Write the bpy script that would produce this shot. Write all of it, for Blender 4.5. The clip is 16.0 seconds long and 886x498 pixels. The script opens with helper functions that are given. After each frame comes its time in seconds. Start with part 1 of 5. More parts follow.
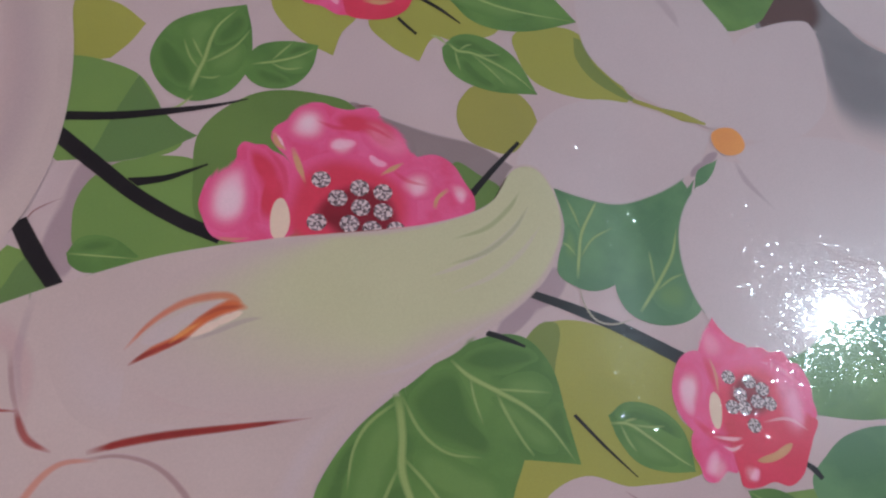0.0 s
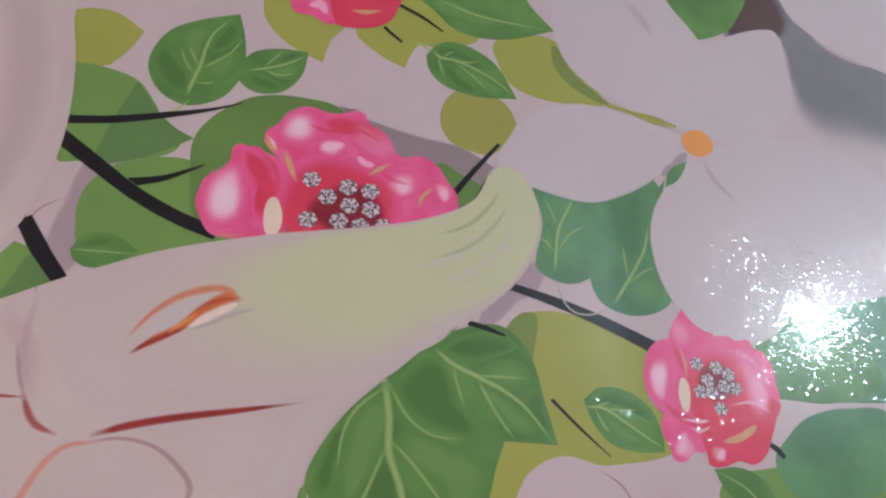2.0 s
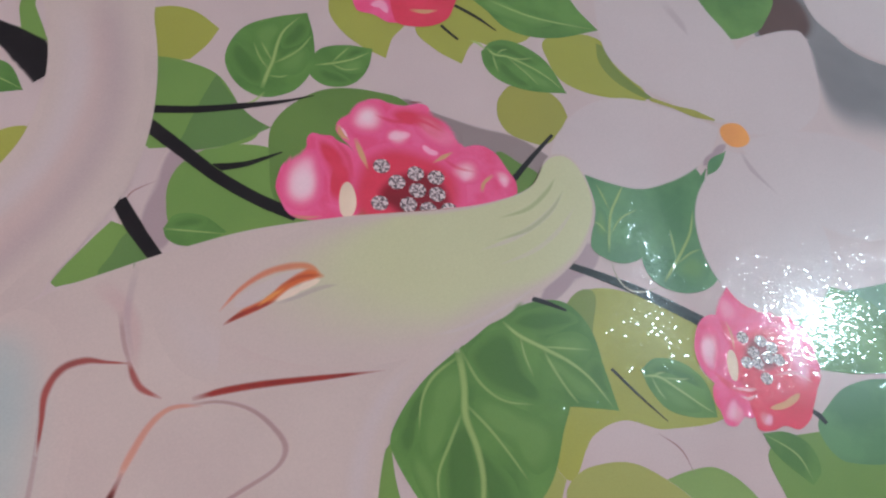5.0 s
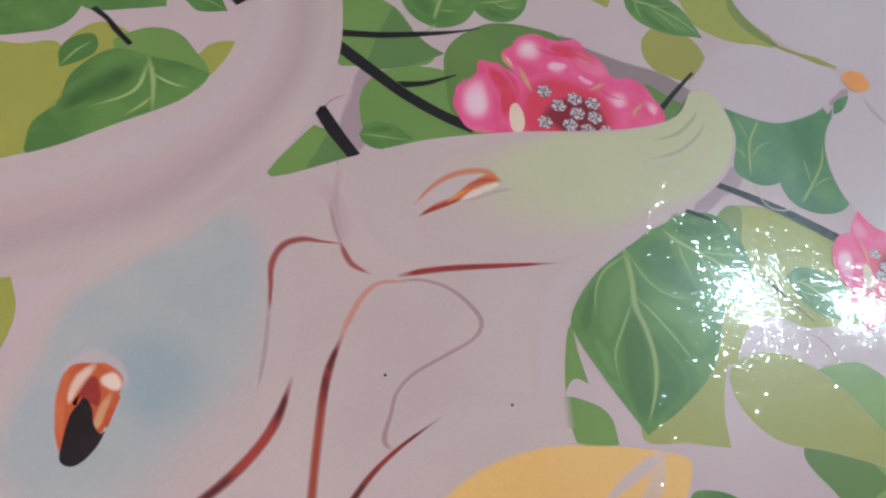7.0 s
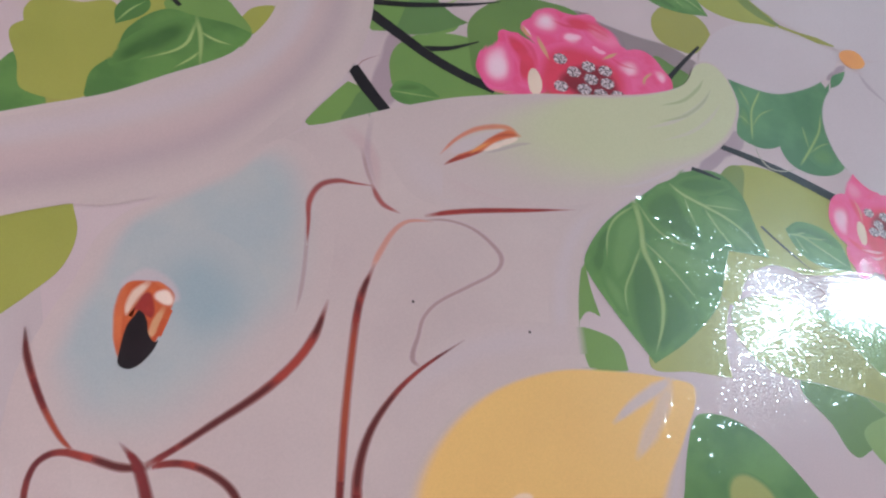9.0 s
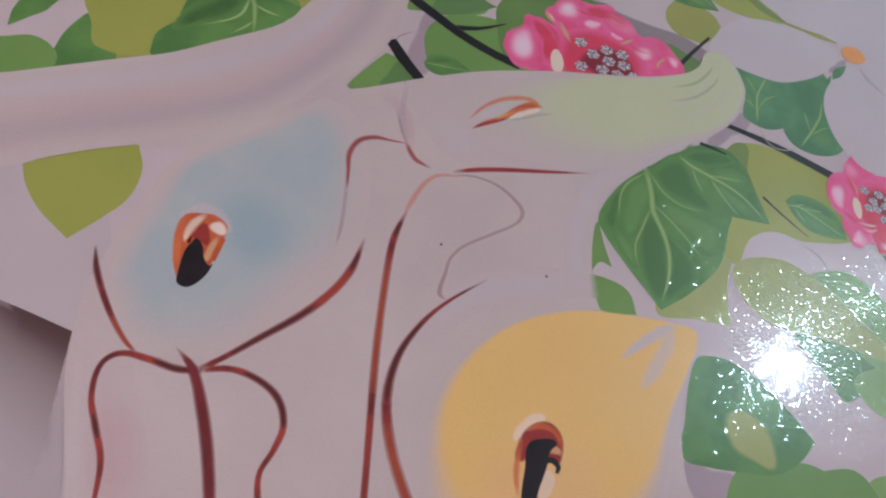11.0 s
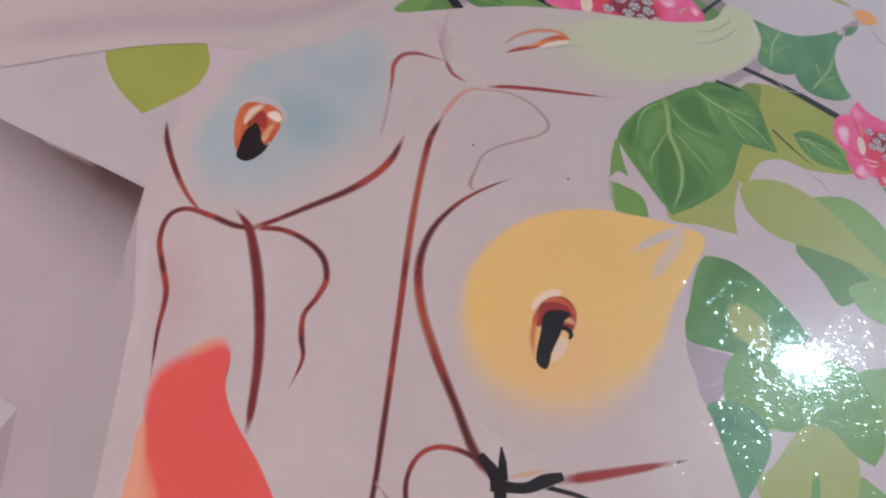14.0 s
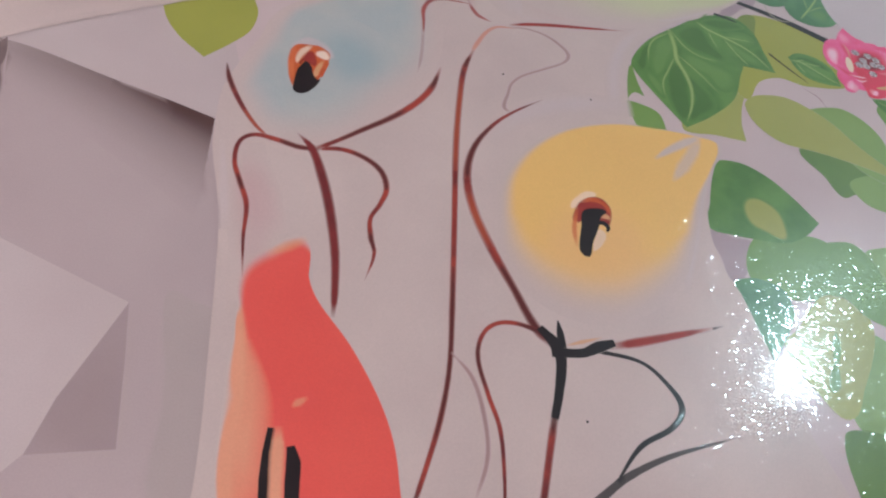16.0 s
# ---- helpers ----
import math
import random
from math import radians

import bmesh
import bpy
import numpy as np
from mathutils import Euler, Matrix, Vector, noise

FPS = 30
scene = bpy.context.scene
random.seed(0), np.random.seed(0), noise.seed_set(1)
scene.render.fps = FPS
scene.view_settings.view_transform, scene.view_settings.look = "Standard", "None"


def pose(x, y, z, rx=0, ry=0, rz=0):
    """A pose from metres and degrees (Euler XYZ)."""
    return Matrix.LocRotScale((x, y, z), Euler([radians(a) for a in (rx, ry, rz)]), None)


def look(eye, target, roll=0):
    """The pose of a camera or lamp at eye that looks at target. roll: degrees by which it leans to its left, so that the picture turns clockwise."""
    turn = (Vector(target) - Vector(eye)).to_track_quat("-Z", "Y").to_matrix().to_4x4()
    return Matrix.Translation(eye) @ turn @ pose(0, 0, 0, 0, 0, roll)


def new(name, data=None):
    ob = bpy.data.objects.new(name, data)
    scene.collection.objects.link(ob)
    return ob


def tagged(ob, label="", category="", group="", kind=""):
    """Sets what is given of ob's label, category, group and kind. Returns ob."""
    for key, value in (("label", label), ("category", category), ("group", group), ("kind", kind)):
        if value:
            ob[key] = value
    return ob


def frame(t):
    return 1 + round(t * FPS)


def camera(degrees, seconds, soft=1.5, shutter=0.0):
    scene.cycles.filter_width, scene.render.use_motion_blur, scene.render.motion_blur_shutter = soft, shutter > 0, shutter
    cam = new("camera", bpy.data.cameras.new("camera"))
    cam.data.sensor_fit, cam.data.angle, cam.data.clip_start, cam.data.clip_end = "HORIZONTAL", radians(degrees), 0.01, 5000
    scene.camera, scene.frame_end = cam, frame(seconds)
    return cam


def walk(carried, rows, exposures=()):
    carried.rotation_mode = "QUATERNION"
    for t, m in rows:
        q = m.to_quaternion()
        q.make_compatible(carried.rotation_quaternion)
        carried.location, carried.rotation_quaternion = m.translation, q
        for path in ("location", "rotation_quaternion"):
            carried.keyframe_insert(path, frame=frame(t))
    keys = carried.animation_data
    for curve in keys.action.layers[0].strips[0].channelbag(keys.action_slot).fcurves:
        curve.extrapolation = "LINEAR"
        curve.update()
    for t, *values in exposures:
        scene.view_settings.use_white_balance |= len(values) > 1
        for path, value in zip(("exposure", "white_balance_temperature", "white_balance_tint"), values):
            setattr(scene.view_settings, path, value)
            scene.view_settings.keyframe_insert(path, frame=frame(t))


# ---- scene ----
cam = camera(59.7, 16.0, 2.2)
PATH = [
    (0, (0.029, 0.036, 0.486), (0.274, 0.926, -1.289), 18.6),
    (0.5, (0.051, 0.031, 0.488), (0.288, 0.932, -1.281), 17.8),
    (1, (0.046, 0.031, 0.49), (0.287, 0.935, -1.278), 18.0),
    (1.5, (0.04, 0.032, 0.495), (0.298, 0.935, -1.271), 18.9),
    (2, (0.03, 0.013, 0.51), (0.299, 0.924, -1.25), 19.3),
    (2.5, (0.006, -0.003, 0.505), (0.277, 0.911, -1.253), 19.5),
    (3, (-0.009, -0.007, 0.506), (0.272, 0.904, -1.252), 20.0),
    (5.5, (-0.05, -0.042, 0.528), (0.244, 0.896, -1.214), 20.1),
    (6, (-0.094, -0.067, 0.523), (0.195, 0.884, -1.212), 20.1),
    (6.5, (-0.127, -0.096, 0.519), (0.167, 0.882, -1.201), 20.1),
    (7, (-0.157, -0.136, 0.514), (0.105, 0.839, -1.213), 19.8),
    (7.5, (-0.168, -0.173, 0.515), (0.077, 0.821, -1.203), 19.6),
    (8, (-0.168, -0.187, 0.515), (0.081, 0.822, -1.194), 19.6),
    (10.5, (-0.178, -0.28, 0.534), (0.043, 0.782, -1.146), 19.2),
    (11, (-0.179, -0.302, 0.535), (0.024, 0.779, -1.135), 19.0),
    (11.5, (-0.18, -0.319, 0.537), (0.027, 0.755, -1.137), 20.1),
    (12, (-0.173, -0.348, 0.534), (0.019, 0.744, -1.131), 19.8),
    (12.5, (-0.176, -0.36, 0.538), (0.006, 0.742, -1.121), 19.5),
    (13, (-0.177, -0.374, 0.533), (-0.003, 0.728, -1.127), 19.1),
    (13.5, (-0.175, -0.407, 0.529), (-0.023, 0.704, -1.127), 19.1),
    (14, (-0.17, -0.431, 0.527), (-0.033, 0.694, -1.121), 18.8),
    (14.5, (-0.164, -0.458, 0.525), (-0.021, 0.685, -1.11), 18.1),
    (15, (-0.187, -0.472, 0.527), (-0.018, 0.682, -1.098), 18.5),
    (15.5, (-0.195, -0.505, 0.519), (-0.011, 0.649, -1.103), 17.5),
    (16, (-0.213, -0.549, 0.521), (-0.04, 0.609, -1.1), 16.6),
]
EXPOSURES = [
    (0, -0.28, 6600, 20), (0.4, -0.08, 6600, 19), (1, -0.04, 6600, 17), (3, 0.0, 6600, 15), (6, -0.03, 6500, 11), (7.5, 0.02, 6400, 11), (8.2, 0.02, 6350, 12),
    (10.5, -0.15, 6200, 13), (11, -0.2, 6200, 13), (11.6, -0.22, 6200, 13), (12.5, -0.07, 6250, 12), (14, -0.03, 6300, 11), (16, -0.05, 6500, 10),
]
walk(cam, [(t, look(eye, target, roll)) for t, eye, target, roll in PATH], EXPOSURES)


# ---- light: a ceiling lamp mirrored in the film and an added warm fill, in a plain room ----
scene.view_settings.exposure = 0.0
world = bpy.data.worlds.new("world")
scene.world = world
world.use_nodes = True
world.node_tree.nodes["Background"].inputs["Color"].default_value = (0.02, 0.02, 0.022, 1)
COOL, WARM = (0.62, 0.88, 1.0), (0.96, 0.91, 0.93)
# the second lamp is an unseen fill, added to even out the left side
LAMPS = ((1.60, 1.10, 1.98, "lamp_glow_cool"), (-1.3, -0.9, 1.98, "fill_glow_warm"))


# ---- materials ----
def film_normal():
    """Node group: the normal of the glossy film, made of fine tilted grains, with the gentle bends of the board."""
    g = bpy.data.node_groups.new("film_relief", "ShaderNodeTree")
    for socket in ("Grained", "Plain"):
        g.interface.new_socket(socket, in_out="OUTPUT", socket_type="NodeSocketVector")
    n, l = g.nodes, g.links
    out, geo, drawn = n.new("NodeGroupOutput"), n.new("ShaderNodeNewGeometry"), n.new("ShaderNodeMapping")
    drawn.inputs["Rotation"].default_value[2] = radians(-12)
    drawn.inputs["Scale"].default_value = (0.75, 1.25, 1.0)
    l.new(geo.outputs["Position"], drawn.inputs["Vector"])

    def noise(scale, detail):
        t = n.new("ShaderNodeTexNoise")
        t.inputs["Scale"].default_value, t.inputs["Detail"].default_value = scale, detail
        l.new(drawn.outputs[0], t.inputs["Vector"])
        return t

    def maths(op, a, b=None, c=None):
        m = n.new("ShaderNodeMath")
        m.operation = op
        for i, v in enumerate((a, b, c)):
            if v is None:
                continue
            if isinstance(v, (int, float)):
                m.inputs[i].default_value = v
            else:
                l.new(v, m.inputs[i])
        return m.outputs[0]

    cells = n.new("ShaderNodeTexVoronoi")
    cells.inputs["Scale"].default_value = GRAIN
    l.new(drawn.outputs[0], cells.inputs["Vector"])
    coarse, where, wave = noise(GRAIN * 0.45, 0.0), noise(60, 3.0), noise(9, 1.0)
    amount = maths("MULTIPLY_ADD", where.outputs["Fac"], 1.0, 0.5)
    cols = []
    for t in (cells, coarse, wave):
        s = n.new("ShaderNodeSeparateColor")
        l.new(t.outputs["Color"], s.inputs[0])
        cols.append(s)
    tilts = [maths("MULTIPLY_ADD", cols[0].outputs[k], 2.0, -1.0) for k in (0, 1)]
    squares = [maths("MULTIPLY", v, v) for v in tilts]
    size = maths("MULTIPLY", maths("ADD", squares[0], squares[1]), 0.5)
    steep = maths("MULTIPLY_ADD", maths("POWER", size, 2.5), GRAIN_TAIL, maths("MULTIPLY", size, GRAIN_BASE))
    slopes = []
    for k in (0, 1):
        f = maths("MULTIPLY", steep, tilts[k])
        w = maths("MULTIPLY", maths("SUBTRACT", cols[2].outputs[k], 0.5), 0.012)
        w = maths("MULTIPLY_ADD", maths("SUBTRACT", cols[1].outputs[k], 0.5), 0.07, w)
        slopes.append(maths("MULTIPLY_ADD", f, amount, w))
    xyz = n.new("ShaderNodeSeparateXYZ")
    l.new(geo.outputs["Position"], xyz.inputs[0])

    def ease(axis, start, end, amount):
        """Rises smoothly from 0 to 'amount' between two places of the panel."""
        r = n.new("ShaderNodeMapRange")
        r.interpolation_type = "SMOOTHSTEP"
        for key, v in (("From Min", start), ("From Max", end), ("To Min", 0.0), ("To Max", amount)):
            r.inputs[key].default_value = v
        l.new(xyz.outputs[axis], r.inputs["Value"])
        return r.outputs["Result"]

    # gentle undulation of the board, and the bend that crosses its upper half
    across, along = 0.012, 0.027
    across = maths("ADD", across, ease(1, 0.09, 0.14, 0.026))
    across = maths("MULTIPLY_ADD", ease(0, 0.225, 0.265, -0.085), ease(1, 0.02, 0.12, 1.0), across)
    for start, end, rise in ((-0.26, -0.12, -0.045), (-0.12, -0.05, 0.020), (-0.03, 0.17, -0.038)):
        along = maths("ADD", along, ease(1, start, end, rise))
    along = maths("MULTIPLY_ADD", ease(0, 0.225, 0.265, 0.043), ease(1, 0.10, 0.18, 1.0), along)
    for k, (sx, sy) in enumerate(((maths("ADD", slopes[0], across), maths("ADD", slopes[1], along)), (across, along))):
        comb, unit = n.new("ShaderNodeCombineXYZ"), n.new("ShaderNodeVectorMath")
        l.new(sx, comb.inputs[0])
        l.new(sy, comb.inputs[1])
        comb.inputs[2].default_value = 1.0
        unit.operation = "NORMALIZE"
        l.new(comb.outputs[0], unit.inputs[0])
        l.new(unit.outputs[0], out.inputs[k])
    return g


GRAIN, GRAIN_BASE, GRAIN_TAIL = 680.0, 0.045, 0.10
FILM = film_normal()
MATS, MEAN, PRINTED = {}, {}, []


def ink(name, a, b=None, scale=18.0, stretch=(1, 1, 1), sharp=0.25):
    """A printed ink under the glossy film: two tones blended by a soft cloud, faint print grain; where the attribute 'fade' is
    below 1 it blends into the ink printed before it ('under')."""
    b = b or tuple(v * 0.88 for v in a)
    m = bpy.data.materials.new(name)
    m.use_nodes = True
    n, l = m.node_tree.nodes, m.node_tree.links
    bsdf, out = n["Principled BSDF"], n["Material Output"]
    geo, mapping, cloud, ramp = (n.new(k) for k in ("ShaderNodeNewGeometry", "ShaderNodeMapping", "ShaderNodeTexNoise", "ShaderNodeMapRange"))
    mapping.inputs["Scale"].default_value = stretch
    l.new(geo.outputs["Position"], mapping.inputs["Vector"])
    l.new(mapping.outputs[0], cloud.inputs["Vector"])
    cloud.inputs["Scale"].default_value, cloud.inputs["Detail"].default_value = scale, 3.0
    ramp.inputs["From Min"].default_value, ramp.inputs["From Max"].default_value = 0.5 - sharp, 0.5 + sharp
    l.new(cloud.outputs["Fac"], ramp.inputs["Value"])
    mix = n.new("ShaderNodeMix")
    mix.data_type = "RGBA"
    mix.inputs["A"].default_value, mix.inputs["B"].default_value = (*a, 1), (*b, 1)
    l.new(ramp.outputs["Result"], mix.inputs["Factor"])
    grain, gain, hsv = n.new("ShaderNodeTexNoise"), n.new("ShaderNodeMapRange"), n.new("ShaderNodeHueSaturation")
    grain.inputs["Scale"].default_value, grain.inputs["Detail"].default_value = 700.0, 2.0
    l.new(geo.outputs["Position"], grain.inputs["Vector"])
    gain.inputs["To Min"].default_value, gain.inputs["To Max"].default_value = 0.93, 1.07
    l.new(grain.outputs["Fac"], gain.inputs["Value"])
    l.new(gain.outputs["Result"], hsv.inputs["Value"])
    fade, under, over = n.new("ShaderNodeAttribute"), n.new("ShaderNodeAttribute"), n.new("ShaderNodeMix")
    fade.attribute_name, under.attribute_name, over.data_type = "fade", "under", "RGBA"
    l.new(fade.outputs["Fac"], over.inputs["Factor"])
    l.new(under.outputs["Color"], over.inputs["A"])
    l.new(mix.outputs["Result"], over.inputs["B"])
    l.new(over.outputs["Result"], hsv.inputs["Color"])
    l.new(hsv.outputs[0], bsdf.inputs["Base Color"])
    film = n.new("ShaderNodeGroup")
    film.node_tree = FILM
    l.new(film.outputs["Plain"], bsdf.inputs["Normal"])
    l.new(film.outputs["Grained"], bsdf.inputs["Coat Normal"])
    bsdf.inputs["Roughness"].default_value = 0.34
    bsdf.inputs["Specular IOR Level"].default_value = 0.30
    bsdf.inputs["Coat Weight"].default_value = 0.55
    bsdf.inputs["Coat Roughness"].default_value = 0.055
    MEAN[name] = tuple((u + v) / 2 for u, v in zip(a, b))
    MATS[name] = m
    return m


ink("paper", (0.641, 0.479, 0.477), (0.566, 0.414, 0.419), 8)
ink("facet_light", (0.581, 0.455, 0.453), (0.538, 0.408, 0.407), 10)
ink("facet_mid", (0.511, 0.386, 0.386), (0.446, 0.329, 0.335), 6)
ink("facet_mauve", (0.353, 0.246, 0.257), (0.428, 0.314, 0.315), 10)
ink("facet_grey", (0.434, 0.334, 0.325), (0.484, 0.370, 0.360), 10)
ink("umber", (0.080, 0.034, 0.035), (0.119, 0.056, 0.053), 10)
ink("grey_shade", (0.263, 0.185, 0.192), (0.332, 0.242, 0.245), 12)
ink("slate", (0.196, 0.167, 0.185), (0.272, 0.242, 0.253), 10)
ink("mauve_shade", (0.446, 0.314, 0.335), (0.398, 0.272, 0.297), 12)
ink("olive", (0.4, 0.375, 0.08), (0.345, 0.335, 0.068), 9)
ink("olive_brown", (0.375, 0.335, 0.08), (0.335, 0.305, 0.072), 9)
ink("olive_green", (0.184, 0.238, 0.062), (0.228, 0.264, 0.062), 9)
ink("olive_pale", (0.404, 0.381, 0.117), (0.353, 0.349, 0.093), 9)
ink("green_flat", (0.205, 0.32, 0.082), (0.16, 0.272, 0.072), 9)
ink("green_deep", (0.14, 0.24, 0.075), (0.112, 0.2, 0.064), 9)
ink("green_shade", (0.165, 0.26, 0.068), (0.115, 0.195, 0.052), 9)
ink("green_pale", (0.268, 0.370, 0.117), (0.211, 0.314, 0.093), 9)
ink("green_leaf", (0.14, 0.27, 0.068), (0.09, 0.196, 0.05), 22, sharp=0.12)
ink("green_light", (0.228, 0.365, 0.107), (0.181, 0.314, 0.088), 20)
ink("green_dark", (0.052, 0.124, 0.032), (0.075, 0.164, 0.042), 20)
ink("green_teal", (0.135, 0.28, 0.125), (0.09, 0.205, 0.095), 22, sharp=0.12)
ink("vein", (0.398, 0.479, 0.178), (0.342, 0.431, 0.146), 20)
ink("twig", (0.010, 0.007, 0.010), (0.015, 0.011, 0.014), 30)
ink("white_soft", (0.625, 0.492, 0.501), (0.588, 0.455, 0.465), 8)
ink("orange_centre", (0.877, 0.354, 0.097), (0.805, 0.295, 0.088), 30)
ink("faint", (0.398, 0.210, 0.206), (0.321, 0.161, 0.165), 20)
ink("pink", (0.87, 0.13, 0.305), (0.84, 0.085, 0.22), 45, sharp=0.12)
ink("rose", (0.8, 0.055, 0.12), (0.71, 0.042, 0.085), 40)
ink("wine", (0.282, 0.015, 0.032), (0.203, 0.012, 0.023), 40)
ink("pink_pale", (0.960, 0.408, 0.579), (0.915, 0.305, 0.477), 40)
ink("pink_white", (0.93, 0.64, 0.7), (0.92, 0.57, 0.65), 40)
ink("pearl", (0.953, 0.701, 0.579), (0.877, 0.641, 0.539), 20)
ink("cream", (0.877, 0.641, 0.501), (0.788, 0.557, 0.430), 30)
ink("cream_dull", (0.720, 0.365, 0.206), (0.641, 0.305, 0.140), 30)
ink("gem_white", (0.76, 0.59, 0.6), (0.64, 0.48, 0.5), 90)
ink("gem_grey", (0.263, 0.188, 0.214), (0.181, 0.130, 0.152), 90)
ink("gem_dark", (0.15, 0.095, 0.105), (0.09, 0.058, 0.068), 90)
ink("lily", (0.645, 0.488, 0.458), (0.562, 0.418, 0.4), 9)
ink("blush", (0.581, 0.344, 0.345), (0.552, 0.324, 0.335), 8)
ink("lime_mist", (0.6, 0.56, 0.355), (0.57, 0.53, 0.33), 12)
ink("lime_shade", (0.375, 0.397, 0.206), (0.342, 0.354, 0.178), 12)
ink("blue_mist", (0.434, 0.443, 0.447), (0.484, 0.461, 0.447), 16, sharp=0.12)
ink("blue_deep", (0.311, 0.386, 0.419), (0.386, 0.420, 0.430), 16)
ink("yellow", (0.88, 0.52, 0.175), (0.85, 0.485, 0.165), 12)
ink("amber", (0.859, 0.467, 0.214), (0.823, 0.443, 0.214), 12)
ink("coral", (0.672, 0.136, 0.038), (0.525, 0.075, 0.028), 60)
ink("orange_ink", (0.720, 0.181, 0.060), (0.610, 0.103, 0.040), 40)
ink("red_ink", (0.410, 0.040, 0.030), (0.245, 0.023, 0.021), 45)
ink("wine_ink", (0.254, 0.029, 0.030), (0.140, 0.019, 0.021), 40)
ink("umber_ink", (0.4, 0.05, 0.034), (0.15, 0.02, 0.022), 28, sharp=0.12)
ink("black_ink", (0.012, 0.007, 0.009), (0.021, 0.011, 0.014), 40)
ink("coral_red", (0.86, 0.115, 0.092), (0.80, 0.095, 0.082), 10)
ink("peach", (0.823, 0.344, 0.221), (0.771, 0.305, 0.192), 12)


def plain(name, color, rough=0.6, emit=0.0, metal=0.0, tint=(1.0, 1.0, 1.0)):
    m = bpy.data.materials.new(name)
    m.use_nodes = True
    n, l = m.node_tree.nodes, m.node_tree.links
    b = n["Principled BSDF"]
    cloud, mix = n.new("ShaderNodeTexNoise"), n.new("ShaderNodeMix")
    cloud.inputs["Scale"].default_value, cloud.inputs["Detail"].default_value = 6.0, 6.0
    mix.data_type = "RGBA"
    mix.inputs["A"].default_value, mix.inputs["B"].default_value = (*color, 1), (*(v * 0.92 for v in color), 1)
    l.new(cloud.outputs["Fac"], mix.inputs["Factor"])
    l.new(mix.outputs["Result"], b.inputs["Base Color"])
    b.inputs["Roughness"].default_value, b.inputs["Metallic"].default_value = rough, metal
    if emit:
        b.inputs["Emission Color"].default_value = (*tint, 1)
        b.inputs["Emission Strength"].default_value = emit
    MATS[name] = m
    return m


plain("wall_paint", (0.72, 0.69, 0.68))
plain("ceiling_paint", (0.8, 0.79, 0.78))
plain("floor_stone", (0.42, 0.38, 0.35), 0.4)
plain("counter_board", (0.5, 0.42, 0.36), 0.5)
plain("lamp_rim", (0.75, 0.75, 0.75), 0.35, 0.0, 0.6)
plain("lamp_glow_cool", (0.9, 0.9, 0.9), 0.5, 380.0, tint=COOL)
plain("fill_glow_warm", (0.9, 0.9, 0.9), 0.5, 450.0, tint=WARM)


# ---- builders ----
from mathutils.bvhtree import BVHTree
from mathutils.geometry import tessellate_polygon
from mathutils.interpolate import poly_3d_calc

CM = 0.01
AIRY = {"red_ink", "orange_ink", "umber_ink", "wine_ink", "faint", "cream", "cream_dull", "pearl", "vein", "white_soft", "blush", "peach"}
LAYER = 0.00006


def part(name, bm, material, parent=None, label=""):
    me = bpy.data.meshes.new(name)
    bm.to_mesh(me)
    bm.free()
    me.materials.append(MATS[material])
    ob = new(name, me)
    if parent:
        ob.parent = parent
    if label:
        ob["label"] = label
    return ob


def ink_at(x, y):
    """The colour of the topmost ink printed so far at a place of the panel."""
    found, top = MEAN["paper"], -1.0
    for tree, lo, hi, verts, faces, fades, unders, mean in PRINTED:
        if verts[0][2] <= top or not (lo[0] <= x <= hi[0] and lo[1] <= y <= hi[1]):
            continue
        place, _, face, _ = tree.ray_cast(Vector((x, y, 0.1)), Vector((0, 0, -1)))
        if place is None:
            continue
        corners = faces[face]
        weights = poly_3d_calc([Vector(verts[i]) for i in corners], place)
        f = sum(w * fades[i] for w, i in zip(weights, corners))
        low = [sum(w * unders[i][k] for w, i in zip(weights, corners)) for k in range(3)]
        found, top = tuple(u + (m - u) * f for u, m in zip(low, mean)), verts[0][2]
    return found


def raw_part(name, verts, faces, fades, material, parent, label=""):
    unders = [MEAN[material] if f > 0.999 else ink_at(v[0], v[1]) for v, f in zip(verts, fades)]
    xs, ys = [v[0] for v in verts], [v[1] for v in verts]
    PRINTED.append((BVHTree.FromPolygons(verts, faces), (min(xs), min(ys)), (max(xs), max(ys)), verts, faces, fades, unders, MEAN[material]))
    me = bpy.data.meshes.new(name)
    me.from_pydata(verts, [], faces)
    at = me.attributes.new("fade", "FLOAT", "POINT")
    at.data.foreach_set("value", fades)
    low = me.attributes.new("under", "FLOAT_COLOR", "POINT")
    low.data.foreach_set("color", [c for u in unders for c in (*u, 1.0)])
    me.materials.append(MATS[material])
    ob = new(name, me)
    ob.parent = parent
    if label:
        ob["label"] = label
    return ob


def box(bm, lo, hi):
    made = bmesh.ops.create_cube(bm, size=1.0)["verts"]
    for v in made:
        v.co = Vector([(a + b) / 2 + c * (b - a) for a, b, c in zip(lo, hi, v.co)])
    return made


